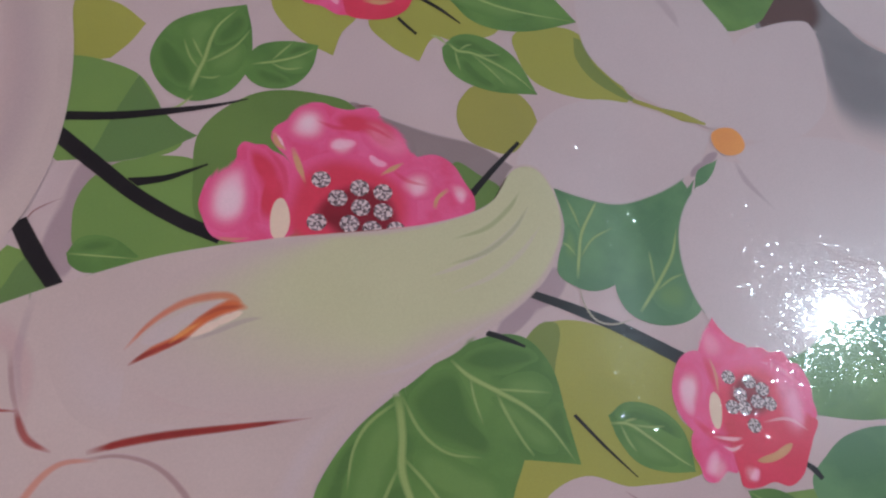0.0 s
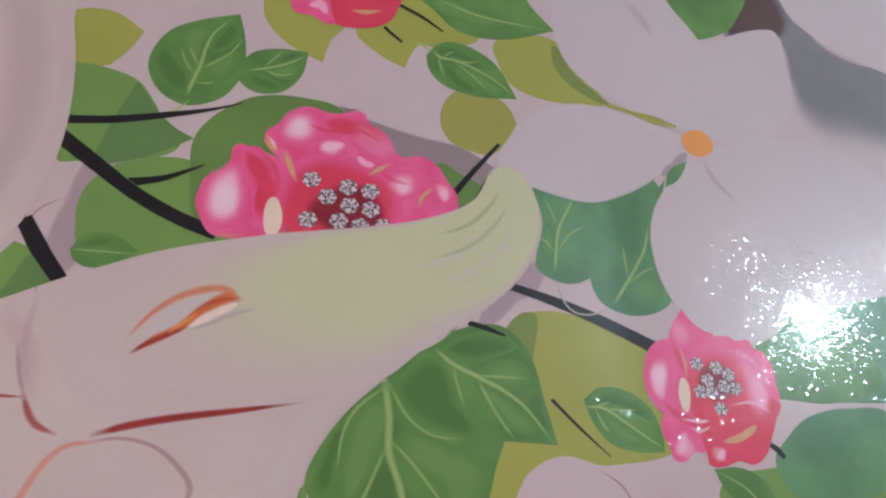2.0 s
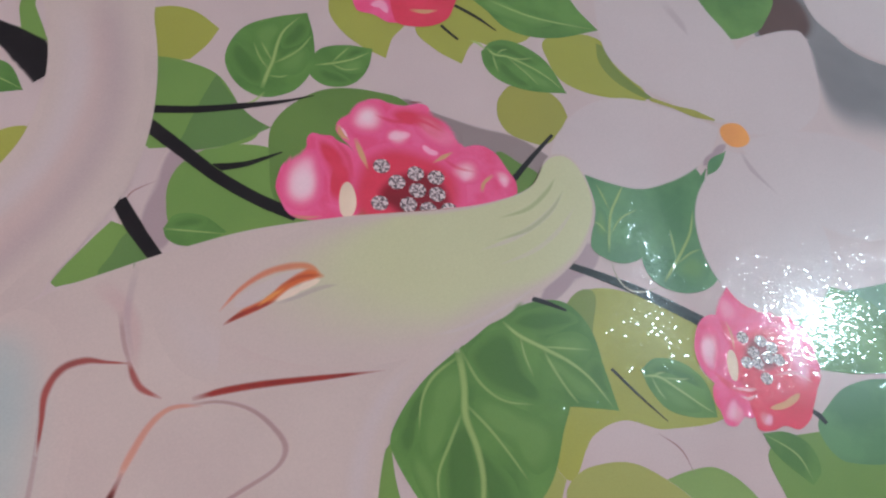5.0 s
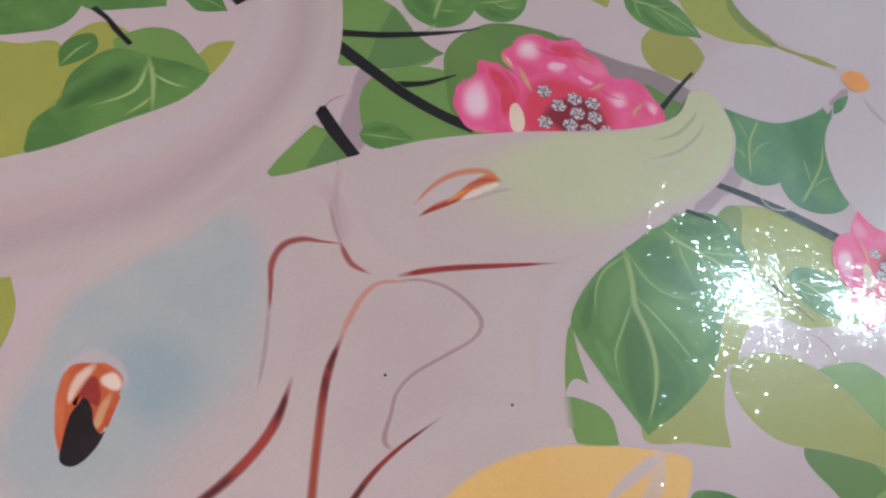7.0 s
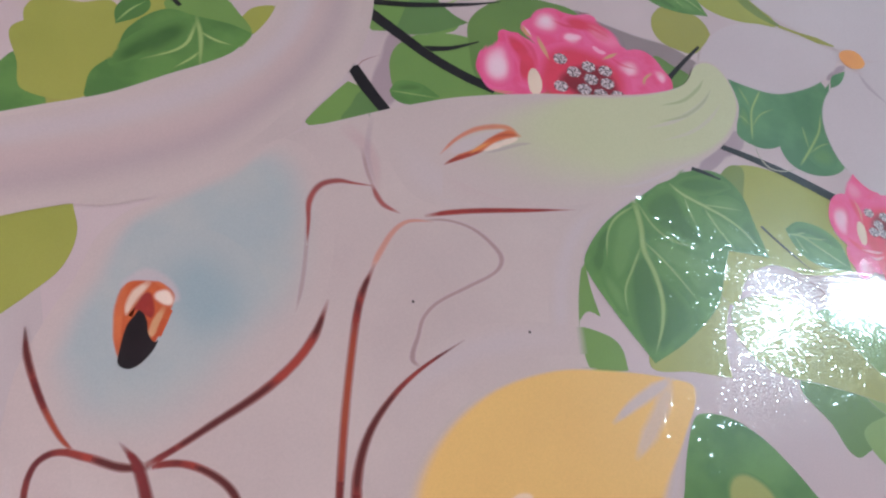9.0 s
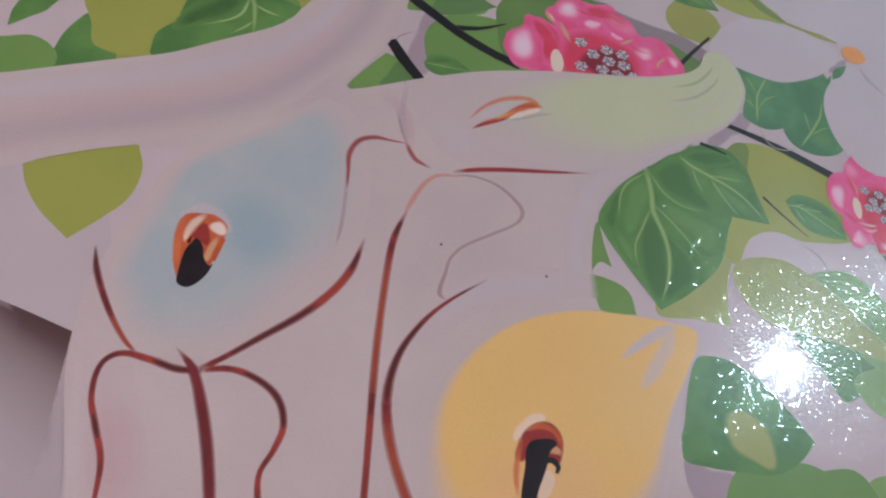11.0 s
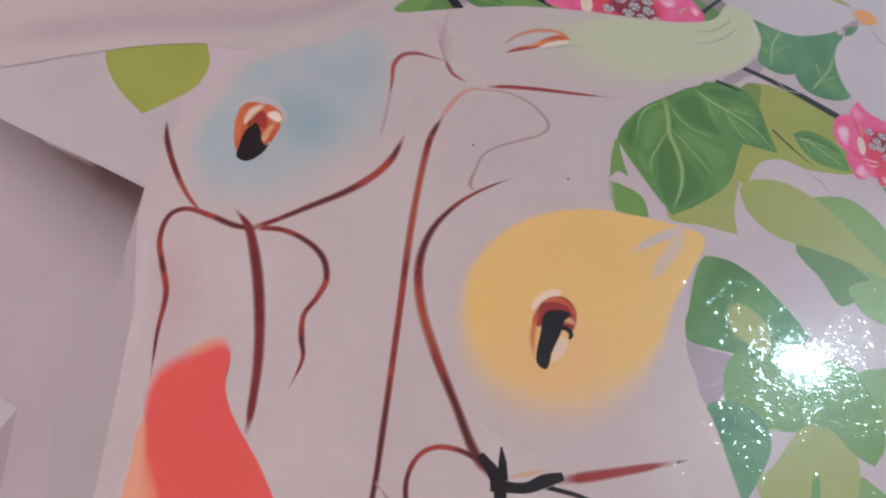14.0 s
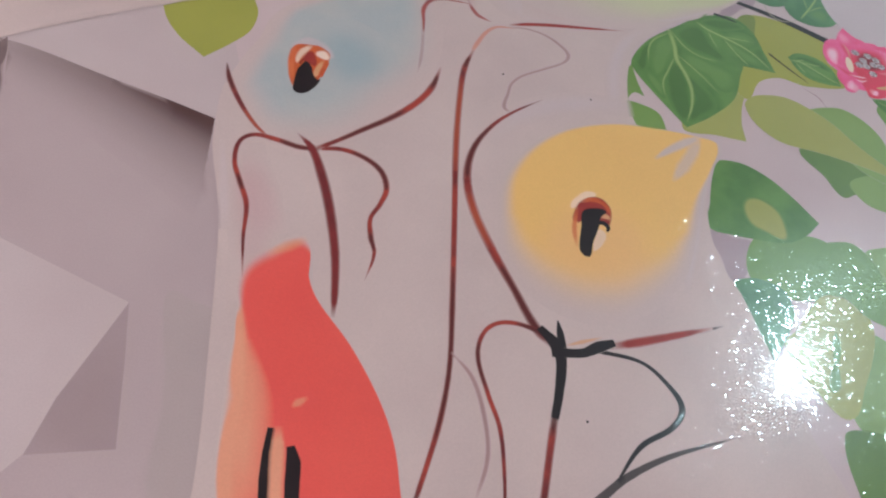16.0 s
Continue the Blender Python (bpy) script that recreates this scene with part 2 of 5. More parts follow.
def curve(points, closed, steps=7):
    """A smooth line through a few points; a third value of 1 makes a point a corner (closed lines only)."""
    pts = [Vector(p[:2]) for p in points]
    sharp = [closed and len(p) > 2 and p[2] == 1 for p in points]
    count, line = len(pts), []
    for i in range(count if closed else count - 1):
        j = (i + 1) % count
        a, b = pts[i], pts[j]
        span = (b - a).length
        before = pts[i - 1] if closed or i > 0 else a
        after = pts[(j + 1) % count] if closed or j + 1 < count else b
        ta = (b - a) if sharp[i] else (b - before)
        tb = (b - a) if sharp[j] else (after - a)
        ta, tb = ta.normalized() * span, tb.normalized() * span
        for k in range(steps):
            s = k / steps
            h = (2 * s**3 - 3 * s**2 + 1, s**3 - 2 * s**2 + s, -2 * s**3 + 3 * s**2, s**3 - s**2)
            line.append((a * h[0] + ta * h[1] + b * h[2] + tb * h[3], i + s))
    if not closed:
        line.append((pts[-1], count - 1.0))
    return line


def area(line):
    return sum(a.x * b.y - b.x * a.y for a, b in zip(line, line[1:] + line[:1])) / 2


def sheet(name, points, material, level, parent, feather=0.05, label="", strength=1.0):
    """A printed patch: a smooth closed outline in centimetres, whose edge thins out over 'feather' centimetres."""
    smooth = curve(points, True)
    if area([p for p, _ in smooth]) < 0:
        smooth.reverse()
    line = [p for p, _ in smooth]
    count, z = len(line), level * LAYER
    wide = feather if isinstance(feather, list) else [feather] * len(points)
    inner, soft = [], max(wide) >= 0.3
    many = len(wide)
    reach = [wide[int(at) % many] + (wide[(int(at) + 1) % many] - wide[int(at) % many]) * (at - int(at)) for _, at in smooth]
    middle = sum(line, Vector((0, 0))) / count
    for i, p in enumerate(line):
        d = (line[(i + 1) % count] - line[i - 1]).normalized()
        to = middle - p
        inner.append(p + to * min(0.92, reach[i] / max(to.length, 0.01)) if soft else p + Vector((-d.y, d.x)) * reach[i])
    verts = [(p.x * CM, p.y * CM, z) for p in line]
    fades = [0.0] * count
    steps = 8 if soft else 1
    for k in range(1, steps + 1):
        s = k / steps
        verts += [(*(a.lerp(b, s) * CM), z) for a, b in zip(line, inner)]
        fades += [strength * s**3 * (s * (6 * s - 15) + 10)] * count
    faces = []
    for k in range(steps):
        o = k * count
        faces += [(o + i, o + (i + 1) % count, o + count + (i + 1) % count, o + count + i) for i in range(count)]
    base = steps * count
    for t in tessellate_polygon([[Vector(v) for v in verts[base:]]]):
        faces.append(tuple(base + i for i in t))
    ob = raw_part(name, verts, faces, fades, material, parent, label)
    return ob


def stroke(name, points, material, level, parent, strength=1.0, label=""):
    """A brush stroke through points (x, y, width) in centimetres, with soft sides."""
    line = curve(points, False, 8)
    airy = material in AIRY
    verts, faces, fades, z = [], [], [], level * LAYER
    for k, (p, at) in enumerate(line):
        a, b = line[max(k - 1, 0)][0], line[min(k + 1, len(line) - 1)][0]
        d = (b - a).normalized()
        side = Vector((-d.y, d.x))
        i = min(int(at), len(points) - 2)
        w = points[i][2] + (points[i + 1][2] - points[i][2]) * (at - i)
        w *= 1 + 0.06 * noise.noise(Vector((p.x * 1.7, p.y * 1.7, level)))
        soft = 0.27 if airy or strength < 0.85 else min(0.45, max(0.06, 0.05 / max(w, 0.05)))
        for off, f in ((-0.5 - soft / 2, 0), (-0.5 + soft, 1), (0.5 - soft, 1), (0.5 + soft / 2, 0)):
            q = p + side * off * w
            end = min(1.0, 0.15 + min(k, len(line) - 1 - k) / 5) if airy or strength < 0.95 else 1.0
            verts.append((q.x * CM, q.y * CM, z))
            fades.append(f * strength * end)
        if k:
            o = 4 * k
            faces += [(o - 4 + j, o - 3 + j, o + 1 + j, o + j) for j in range(3)]
    return raw_part(name, verts, faces, fades, material, parent, label)


def band(name, points, material, level, parent, strength=1.0):
    """A wide airbrushed band through points (x, y, width) in centimetres, fullest along its middle and thinning out to its sides and ends."""
    line = curve(points, False, 8)
    verts, faces, fades, across = [], [], [], 11
    for k, (p, at) in enumerate(line):
        a, b = line[max(k - 1, 0)][0], line[min(k + 1, len(line) - 1)][0]
        d = (b - a).normalized()
        i = min(int(at), len(points) - 2)
        w = points[i][2] + (points[i + 1][2] - points[i][2]) * (at - i)
        end = min(1.0, min(k, len(line) - 1 - k) / 8)
        for j in range(across):
            u = j / (across - 1) - 0.5
            q = p + Vector((-d.y, d.x)) * u * w
            verts.append((q.x * CM, q.y * CM, level * LAYER))
            fades.append(strength * end * math.cos(math.pi * u) ** 2)
        if k:
            o = across * k
            faces += [(o - across + j, o - across + j + 1, o + j + 1, o + j) for j in range(across - 1)]
    return raw_part(name, verts, faces, fades, material, parent)


def brush(points, material, level, strength=1.0, dark=(), light=()):
    """A brush-drawn outline whose ink gathers dark, or thins to red, over stretches given by the numbers of its points."""
    stroke("brush_line", points, material, level, lily, strength)
    line = curve(points, False, 8)
    for k, (kind, stretches, tone) in enumerate((("brush_shade", dark, "black_ink"), ("brush_light", light, "orange_ink"))):
        for a, b in stretches:
            some = []
            for p, at in line[::3]:
                if a <= at <= b:
                    i = min(int(at), len(points) - 2)
                    w = points[i][2] + (points[i + 1][2] - points[i][2]) * (at - i)
                    some.append((p.x, p.y, w * (0.55 + 0.4 * math.sin(math.pi * (at - a) / (b - a)))))
            if len(some) > 2:
                stroke(kind, some, tone, level + 0.004 + 0.002 * k, lily, 0.6 if kind == "brush_shade" else 0.3)


def leaf(points, material, level, rib=None, veins=(), darks=(), lights=(), label=""):
    """A printed leaf: its blade, soft dark hollows and light swells, a pale midrib and side veins."""
    ob = sheet("leaf", points, material, level, panel, 0.05, label)
    for k, outline in enumerate(darks):
        sheet("hollow", outline, "green_dark", level + 0.05 + 0.002 * k, ob, 1.0, strength=0.62)
    for k, outline in enumerate(lights):
        sheet("swell", outline, "green_light", level + 0.1 + 0.002 * k, ob, 1.3, strength=0.42)
    for k, line in enumerate(veins):
        wide = 0.26 if len(line) > 3 else 0.2
        stroke("side_vein", [(*p, wide * (0.75, 1.0, 0.75, 0.55, 0.4)[min(i, 4)]) for i, p in enumerate(line)], "vein", level + 0.2 + 0.002 * k, ob, 0.62)
    if rib:
        stroke("midrib", rib, "vein", level + 0.3, ob, 0.8)
    return ob


def wash(name, edge, drift, material, level, parent):
    """A printed shadow that is full at its edge and thins out along 'drift' (centimetres)."""
    line = [p for p, _ in curve(edge, False, 6)]
    verts, fades, faces, n, steps = [], [], [], len(line), 5
    for k in range(steps + 1):
        s = k / steps
        for i, p in enumerate(line):
            q = p + Vector(drift) * s * (0.35 + 0.65 * i / (n - 1))
            verts.append((q.x * CM, q.y * CM, level * LAYER))
            fades.append((1 - s) ** 1.6 * min(1.0, 0.25 + i / n))
    for k in range(steps):
        faces += [(k * n + i, k * n + i + 1, k * n + n + i + 1, k * n + n + i) for i in range(n - 1)]
    return raw_part(name, verts, faces, fades, material, parent)


GEM = {}


def gem(x, y, radius, level, parent):
    """A printed round gem: dark rim, light and dark facets, a bright table."""
    if "mesh" not in GEM:
        rng = random.Random(4)
        verts, faces, mats = [(0, 0, 0)], [], []
        for r, n, turn in ((0.38, 8, 0.2), (0.78, 16, 0.0), (1.0, 16, 0.1)):
            verts += [(r * math.cos(turn + 2 * math.pi * i / n), r * math.sin(turn + 2 * math.pi * i / n), 0) for i in range(n)]
        for i in range(8):
            faces.append((0, 1 + i, 1 + (i + 1) % 8))
            mats.append((0, 1, 2, 0, 1, 0, 2, 1)[i])
            a, b = 1 + i, 1 + (i + 1) % 8
            c, d, e = 9 + 2 * i, 9 + (2 * i + 1) % 16, 9 + (2 * i + 2) % 16
            faces += [(a, c, d), (a, d, b), (b, d, e)]
            mats += [rng.choice((0, 0, 1, 2)), rng.choice((0, 1, 2)), rng.choice((0, 0, 1, 2))]
        for i in range(16):
            faces.append((9 + i, 25 + i, 25 + (i + 1) % 16, 9 + (i + 1) % 16))
            mats.append((1, 0, 1, 2, 0)[i % 5])
        me = bpy.data.meshes.new("gem")
        me.from_pydata(verts, [], faces)
        at = me.attributes.new("fade", "FLOAT", "POINT")
        at.data.foreach_set("value", [1.0] * 41)
        for m in ("gem_white", "gem_grey", "gem_dark"):
            me.materials.append(MATS[m])
        me.polygons.foreach_set("material_index", mats)
        GEM["mesh"] = me
    ob = new("gem", GEM["mesh"])
    ob.parent = parent
    ob.matrix_basis = pose(x * CM, y * CM, level * LAYER, 0, 0, 57 * (x + y)) @ Matrix.Diagonal((radius * CM, radius * CM, 1, 1))
    return ob


def speck(x, y, radius, level, parent):
    pts = [(x + radius * math.cos(a) * (1 + 0.2 * math.sin(3 * a)), y + radius * math.sin(a)) for a in (0, 1.05, 2.1, 3.15, 4.2, 5.25)]
    return sheet("speck", pts, "black_ink", level, parent, 0.06)


# ---- room ----
def block(name, lo, hi, material, kind="structure", bevel=0.0):
    bm = bmesh.new()
    box(bm, lo, hi)
    if bevel:
        bmesh.ops.bevel(bm, geom=bm.edges[:], offset=bevel, segments=2, affect="EDGES")
    ob = part(name, bm, material)
    ob["kind"] = kind
    return ob


FLOOR, CEIL, W = -0.76, 2.05, 2.4
block("floor", (-W, -W, FLOOR - 0.1), (W, W, FLOOR), "floor_stone")
block("ceiling", (-W - 0.1, -W - 0.1, CEIL), (W + 0.1, W + 0.1, CEIL + 0.1), "ceiling_paint")
block("wall_north", (-W - 0.1, W, FLOOR - 0.1), (W + 0.1, W + 0.1, CEIL), "wall_paint")
block("wall_south", (-W - 0.1, -W - 0.1, FLOOR - 0.1), (W + 0.1, -W, CEIL), "wall_paint")
block("wall_east", (W, -W, FLOOR - 0.1), (W + 0.1, W, CEIL), "wall_paint")
block("wall_west", (-W - 0.1, -W, FLOOR - 0.1), (-W, W, CEIL), "wall_paint")
block("counter", (-0.80, -0.56, FLOOR), (0.80, 0.80, -0.012), "counter_board", bevel=0.004)


def ceiling_lamp(x, y, z, glow):
    lamp = new("ceiling_lamp")
    lamp.location = (x, y, CEIL)
    bm = bmesh.new()
    bmesh.ops.create_cone(bm, cap_ends=True, segments=48, radius1=0.145, radius2=0.135, depth=CEIL - z - 0.01, matrix=pose(0, 0, (z + 0.01 - CEIL) / 2))
    part("housing", bm, "lamp_rim", lamp)
    bm = bmesh.new()
    bmesh.ops.create_uvsphere(bm, u_segments=32, v_segments=12, radius=0.09, matrix=pose(0, 0, z + 0.008 - CEIL) @ Matrix.Diagonal((1, 1, 0.25, 1)))
    part("diffuser", bm, glow, lamp, "glowing white round diffuser")
    return tagged(lamp, "round white glowing lamp mounted on the ceiling, out of view", "lamp", "ceiling lamps")


for place in LAMPS:
    ceiling_lamp(*place)

# ---- the printed panel ----
bm = bmesh.new()
box(bm, (-0.84, -0.60, -0.012), (0.84, 0.84, 0.0))
bmesh.ops.bevel(bm, geom=[e for e in bm.edges if all(v.co.z > -0.006 for v in e.verts)], offset=0.003, segments=3, affect="EDGES")
panel = part("printed_panel", bm, "paper")
fade_all = panel.data.attributes.new("fade", "FLOAT", "POINT")
fade_all.data.foreach_set("value", [1.0] * len(panel.data.vertices))
tagged(panel, "glossy decorative panel printed with lilies, leaves and pink blossoms", "panel")


# twisted pale-grey backdrop of the print: facets and soft shadows
sheet("facet", [(-70.9, -4.8, 1), (-54.8, -3.4, 1), (-36.9, -7.9, 1), (-30.6, -27, 1), (-29.5, -44.5, 1), (-49, -47, 1)], "facet_mid", 0.8, panel, feather=0.06)
sheet("facet", [(-61.6, -4.5, 1), (-54.8, -3.4, 1), (-36.9, -7.9, 1), (-35.7, -3.2, 1), (-40.5, 9.7, 1), (-47.9, 6.4, 1), (-62.6, -2.3, 1)], "facet_light", 1.1, panel, feather=0.06)
sheet("facet", [(-58.9, -20.1, 1), (-38.4, -27.2, 1), (-39.8, -32.3, 1), (-40.7, -35.2, 1), (-41.2, -39.1, 1), (-46.1, -46.6, 1)], "facet_light", 1.2, panel, feather=0.06)
sheet("facet", [(-38.4, -27.2, 1), (-37.2, -31.9, 1), (-36.3, -35.9, 1), (-35.8, -38.1, 1), (-41.3, -39.3, 1), (-40.7, -35.2, 1)], "facet_mauve", 1.3, panel, feather=0.06)
sheet("facet", [(-36.1, -25.7, 1), (-32.1, -26.8, 1), (-29.1, -33.1, 1), (-29, -44.5, 1), (-32.8, -44.9, 1), (-33.7, -34.7, 1)], "facet_grey", 1.113, panel, feather=0.06)
sheet("facet", [(-35.9, -25.7), (-34.1, -26.2), (-32.3, -26.9), (-31.4, -31.3), (-30.8, -35.1), (-30.1, -39.7), (-30.4, -41.2), (-33.2, -41.2), (-34.0, -37.2), (-35.2, -31.5), (-35.9, -27.9)], "facet_grey", 1.16, panel, feather=[0.1, 0.06, 0.06, 0.06, 0.06, 0.06, 1.5, 3.0, 3.5, 3.0, 1.5])
sheet("shadow", [(-58.4, -4.2), (-57.3, -3.3), (-56.9, -2.7), (-55.6, -6.4), (-54.5, -10.3), (-55.2, -11.9)], "umber", 2.2, panel, feather=[0.1, 0.1, 0.1, 1.0, 2.0, 2.0], strength=0.7)
wash("shadow", [(-58.5, -2.8), (-54.3, -3.4), (-46.7, -5.4), (-41.4, -6.7), (-37.1, -7.9)], (1.2, -11.0), "umber", 2, panel)
wash("shadow", [(-46.7, -5.4), (-41.4, -6.7), (-37.1, -7.9)], (0.4, -4.0), "umber", 2.4, panel)
sheet("shadow", [(-41.7, -8.4), (-37.2, -8.3), (-36.7, -11.1), (-35.5, -15.2), (-35.6, -17.4), (-38.3, -14.9)], "facet_mauve", 1.45, panel, feather=3.0)
sheet("shadow", [(1.8, 39.7), (4.9, 38.8), (8.4, 37.9), (12.3, 37.1), (15.1, 35.4, 1), (13.6, 32.6), (11.9, 30.1), (6.2, 28.6), (1.8, 33.7)], "grey_shade", 1.5, panel, feather=0.35)
sheet("shadow", [(38.9, 60.6), (44.5, 60.1), (46.7, 54.1), (49.9, 51.6), (57.7, 49.2), (57.4, 41.2), (49.5, 39.7), (43.7, 41.3), (42.6, 47.7), (42.8, 54), (40.5, 53.8), (37.3, 52.7)], "slate", 1.513, panel, feather=[0.3, 0.3, 0.3, 0.3, 1.5, 6.0, 6.0, 5.0, 1.5, 0.3, 0.3, 0.3])
sheet("shadow", [(39.2, 60.6), (43.3, 59.9), (44.9, 55.9), (43.1, 52.9), (41.1, 53.9), (37.8, 52.8)], "umber", 1.55, panel, feather=[0.5, 1.5, 1.5, 1.0, 0.4, 0.4])
sheet("shadow", [(-16.6, 30.3), (-15.4, 33.2), (-12.7, 32.8), (-14.5, 30.5), (-14.7, 26.6), (-15, 23.3), (-17, 24.3)], "mauve_shade", 1.4, panel, feather=0.8)
sheet("shadow", [(15.6, 25.9), (18.5, 27.5), (18.4, 25.3), (16.3, 23.4), (14.3, 21.6), (13.1, 21.5)], "mauve_shade", 1.413, panel, feather=0.6)
sheet("shadow", [(8.4, -10.3), (10.6, -10.7), (12.6, -11), (12.2, -13.1), (11.3, -15.2), (10, -16.1), (9.1, -13.9)], "mauve_shade", 1.426, panel, feather=0.35)

# flat olive and pale green leaves
leaf([(-21.7, 45), (-18.8, 47), (-16.3, 46.9), (-13.9, 45.2, 1), (-14.7, 43.2), (-15.8, 41.5, 1), (-20.6, 40.4)], "olive", 3)
leaf([(-21.7, 40.3), (-18.4, 41.4), (-15.9, 41.2), (-13.5, 40.3), (-12, 38.5), (-10.8, 36.4), (-9.5, 34.4), (-12.7, 32.9), (-15.3, 32.6), (-17.5, 32.2, 1), (-20.4, 35)], "green_flat", 3.2)
leaf([(-13.5, 40.3, 1), (-11.4, 37.5), (-10, 36.2), (-8.5, 35.4, 1), (-10.8, 33.8), (-12.9, 32.8), (-15.2, 32.6), (-15.1, 34.2), (-14.5, 36.9)], "green_deep", 3.4)
leaf([(-15.5, 27.8), (-15.5, 29.7), (-14.8, 31.3), (-13.1, 32.8), (-10.5, 33.5), (-8.1, 33.3), (-5.9, 31.5), (-3.7, 26.8), (-8.6, 24.6), (-11.6, 24.4), (-14.6, 25.3)], "green_flat", 3.3)
leaf([(-8.4, 32.6), (-8.6, 35), (-8.1, 36.6), (-6.9, 38.2), (-5, 39.7), (-3, 40.3), (-0.4, 40.3), (2.3, 39.6), (4.2, 36), (2.3, 28.2), (-4.5, 27.1), (-7.4, 28.4)], "green_shade", 3.6)
leaf([(-15.3, 25.3, 1), (-14.6, 26.6), (-12.6, 26.7), (-10.7, 25.5, 1), (-12.1, 24.4), (-13.8, 24), (-14.9, 24.5)], "green_leaf", 4, rib=[(-15.2, 25.3, 0.16), (-13, 25.3, 0.14), (-10.9, 25.3, 0.06)], darks=[[(-14.9, 25.6), (-13.6, 26.6), (-12.2, 26.3), (-13.4, 25.6)]])
leaf([(-22, 20.4), (-20.1, 23.9), (-19, 25.6, 1), (-17.7, 25.1), (-16.2, 23.6), (-16.5, 22), (-21.6, 20, 1)], "green_flat", 3.013)
leaf([(-18.9, 21), (-18.5, 22.8), (-17.4, 24.9), (-16, 23.4), (-16.4, 21.8)], "green_deep", 3.213)
leaf([(-4.9, 49.1), (-3.7, 46.8), (-1.8, 45.2), (0.5, 44.1, 1), (1, 46.5), (2.1, 48.7), (0.2, 53.7), (-4.3, 52.3)], "olive", 3.026)
leaf([(3, 48.1), (4.9, 45.8), (7.3, 44.5, 1), (8.5, 47.2), (10, 47.1), (13.8, 48.7), (14.8, 55), (5, 53.3)], "olive", 3.1)
leaf([(15.1, 48.5), (15.4, 46.2), (16.4, 44.1), (18.4, 43), (21.2, 42.6), (24.7, 43), (22.4, 46.1), (20.7, 49.5), (17.7, 49.8)], "olive", 3.039)
leaf([(20.3, 49, 1), (20.4, 46.7), (21.8, 44.6), (24.3, 43.1), (25.8, 42.8, 1), (23.7, 44.5), (21.9, 46.5), (20.9, 48.8)], "olive_green", 3.413)
leaf([(10.4, 39.9), (10.7, 41.3), (12, 42.8), (15.3, 42.4), (16.4, 41.3), (16.9, 39.9, 1), (16.1, 38.4), (14.7, 36.6), (12.8, 36.8), (11.4, 37.4), (10.6, 38.6)], "olive_brown", 3.052)
leaf([(10.2, 35.2), (12.3, 34.4), (13.9, 33.2), (12.3, 31), (10.2, 29.9)], "green_shade", 2.5)
leaf([(13.7, 18.5), (14.9, 21.1), (17.4, 23.1), (21, 23), (26, 20.8), (25.8, 17.1), (28.2, 14.2), (22.4, 12.2), (19.2, 12.7), (16.7, 11.4), (14.5, 8.3), (13.7, 13.4)], "olive", 3.065)
leaf([(14.8, 20.4), (17.4, 23.1), (17.5, 20.1), (16.3, 16.5), (15.2, 18.1)], "olive_green", 3.313)
leaf([(16.5, 11.5), (14.6, 8.5), (13.7, 4.7), (13.8, 1.8, 1), (10.7, 1.9), (7, 2.2), (10, 10.1), (14.3, 13.6)], "olive_pale", 2.8)
leaf([(14.4, 7.2), (15, 8.4), (16.4, 9.3), (19.3, 9.7), (21.8, 8.7), (24.2, 6.9), (26.4, 4.3), (29.8, 1.2), (33.2, -1.8, 1), (29.6, 0.3), (25.4, 1.5), (21.5, 2.2), (17.6, 2.7), (15.2, 4.7)], "olive_pale", 3.113)
leaf([(21.9, 8.6, 1), (23.7, 9.3), (25.9, 9.6), (28.2, 8.2), (29.6, 5.9), (29.8, 3.5), (29.3, 1.7), (30.6, -0.6), (25.8, 0.8), (23.1, 5.5)], "green_pale", 3.05)
leaf([(19.5, 2.2), (22.7, 2.3), (26, 1.8), (29.7, 0.8), (34.6, -0.9), (33.6, -4.8), (29.3, -0.9), (27.4, 0.1), (24.5, -1), (24.6, -2.7, 1), (23, -3.4), (21.6, -1.1)], "green_shade", 2.6)
leaf([(24.2, -1.3), (26, 0), (28, 0.6), (31.2, -0.4), (33.9, -3.5), (32.1, -6.3), (28.5, -4.7), (25.8, -4), (24.6, -2.8)], "green_pale", 2.9)
leaf([(2.2, 10.4, 1), (2.6, 8), (3.3, 5.6, 1), (2.2, 5.9), (1.1, 4.7), (0.6, 7.5)], "green_flat", 3.078)
leaf([(1.1, 4.2), (3.5, 4.2), (4.8, 3.3), (5.3, 1.4, 1), (3.1, 0.6), (1.2, 0.3)], "green_flat", 3.091)
leaf([(12.3, -11.1), (15.2, -9.7), (19.9, -9.5), (20.5, -12.3), (19, -15.7), (15.2, -16.8), (11.8, -15.6)], "green_flat", 2.913)
leaf([(10, -16.1), (11.4, -15.2), (13.2, -15.2), (14.8, -16.1), (15.2, -18.3), (13.9, -21.1), (12.5, -23.4, 1), (11.3, -21.2), (10.6, -18.8)], "green_teal", 3.15)
leaf([(19.4, -10.1), (20.9, -9.3), (22.8, -9.2), (24.2, -10.7), (25.1, -13.4), (25.1, -15.9), (23.8, -18, 1), (22.1, -17.3), (20.5, -15.7), (18.8, -15.3)], "green_flat", 3.226)
leaf([(18.4, -20.1), (21.5, -18.7), (25.6, -21.1), (27.9, -23.8), (24.2, -29.3), (19.5, -28.8), (18.2, -25.4)], "green_pale", 2.613)
leaf([(17.4, -28.9), (19.2, -28.2), (21.5, -28.5), (24.9, -30.1), (23.4, -35.1), (18.7, -35.7), (17.4, -33)], "green_shade", 2.813)
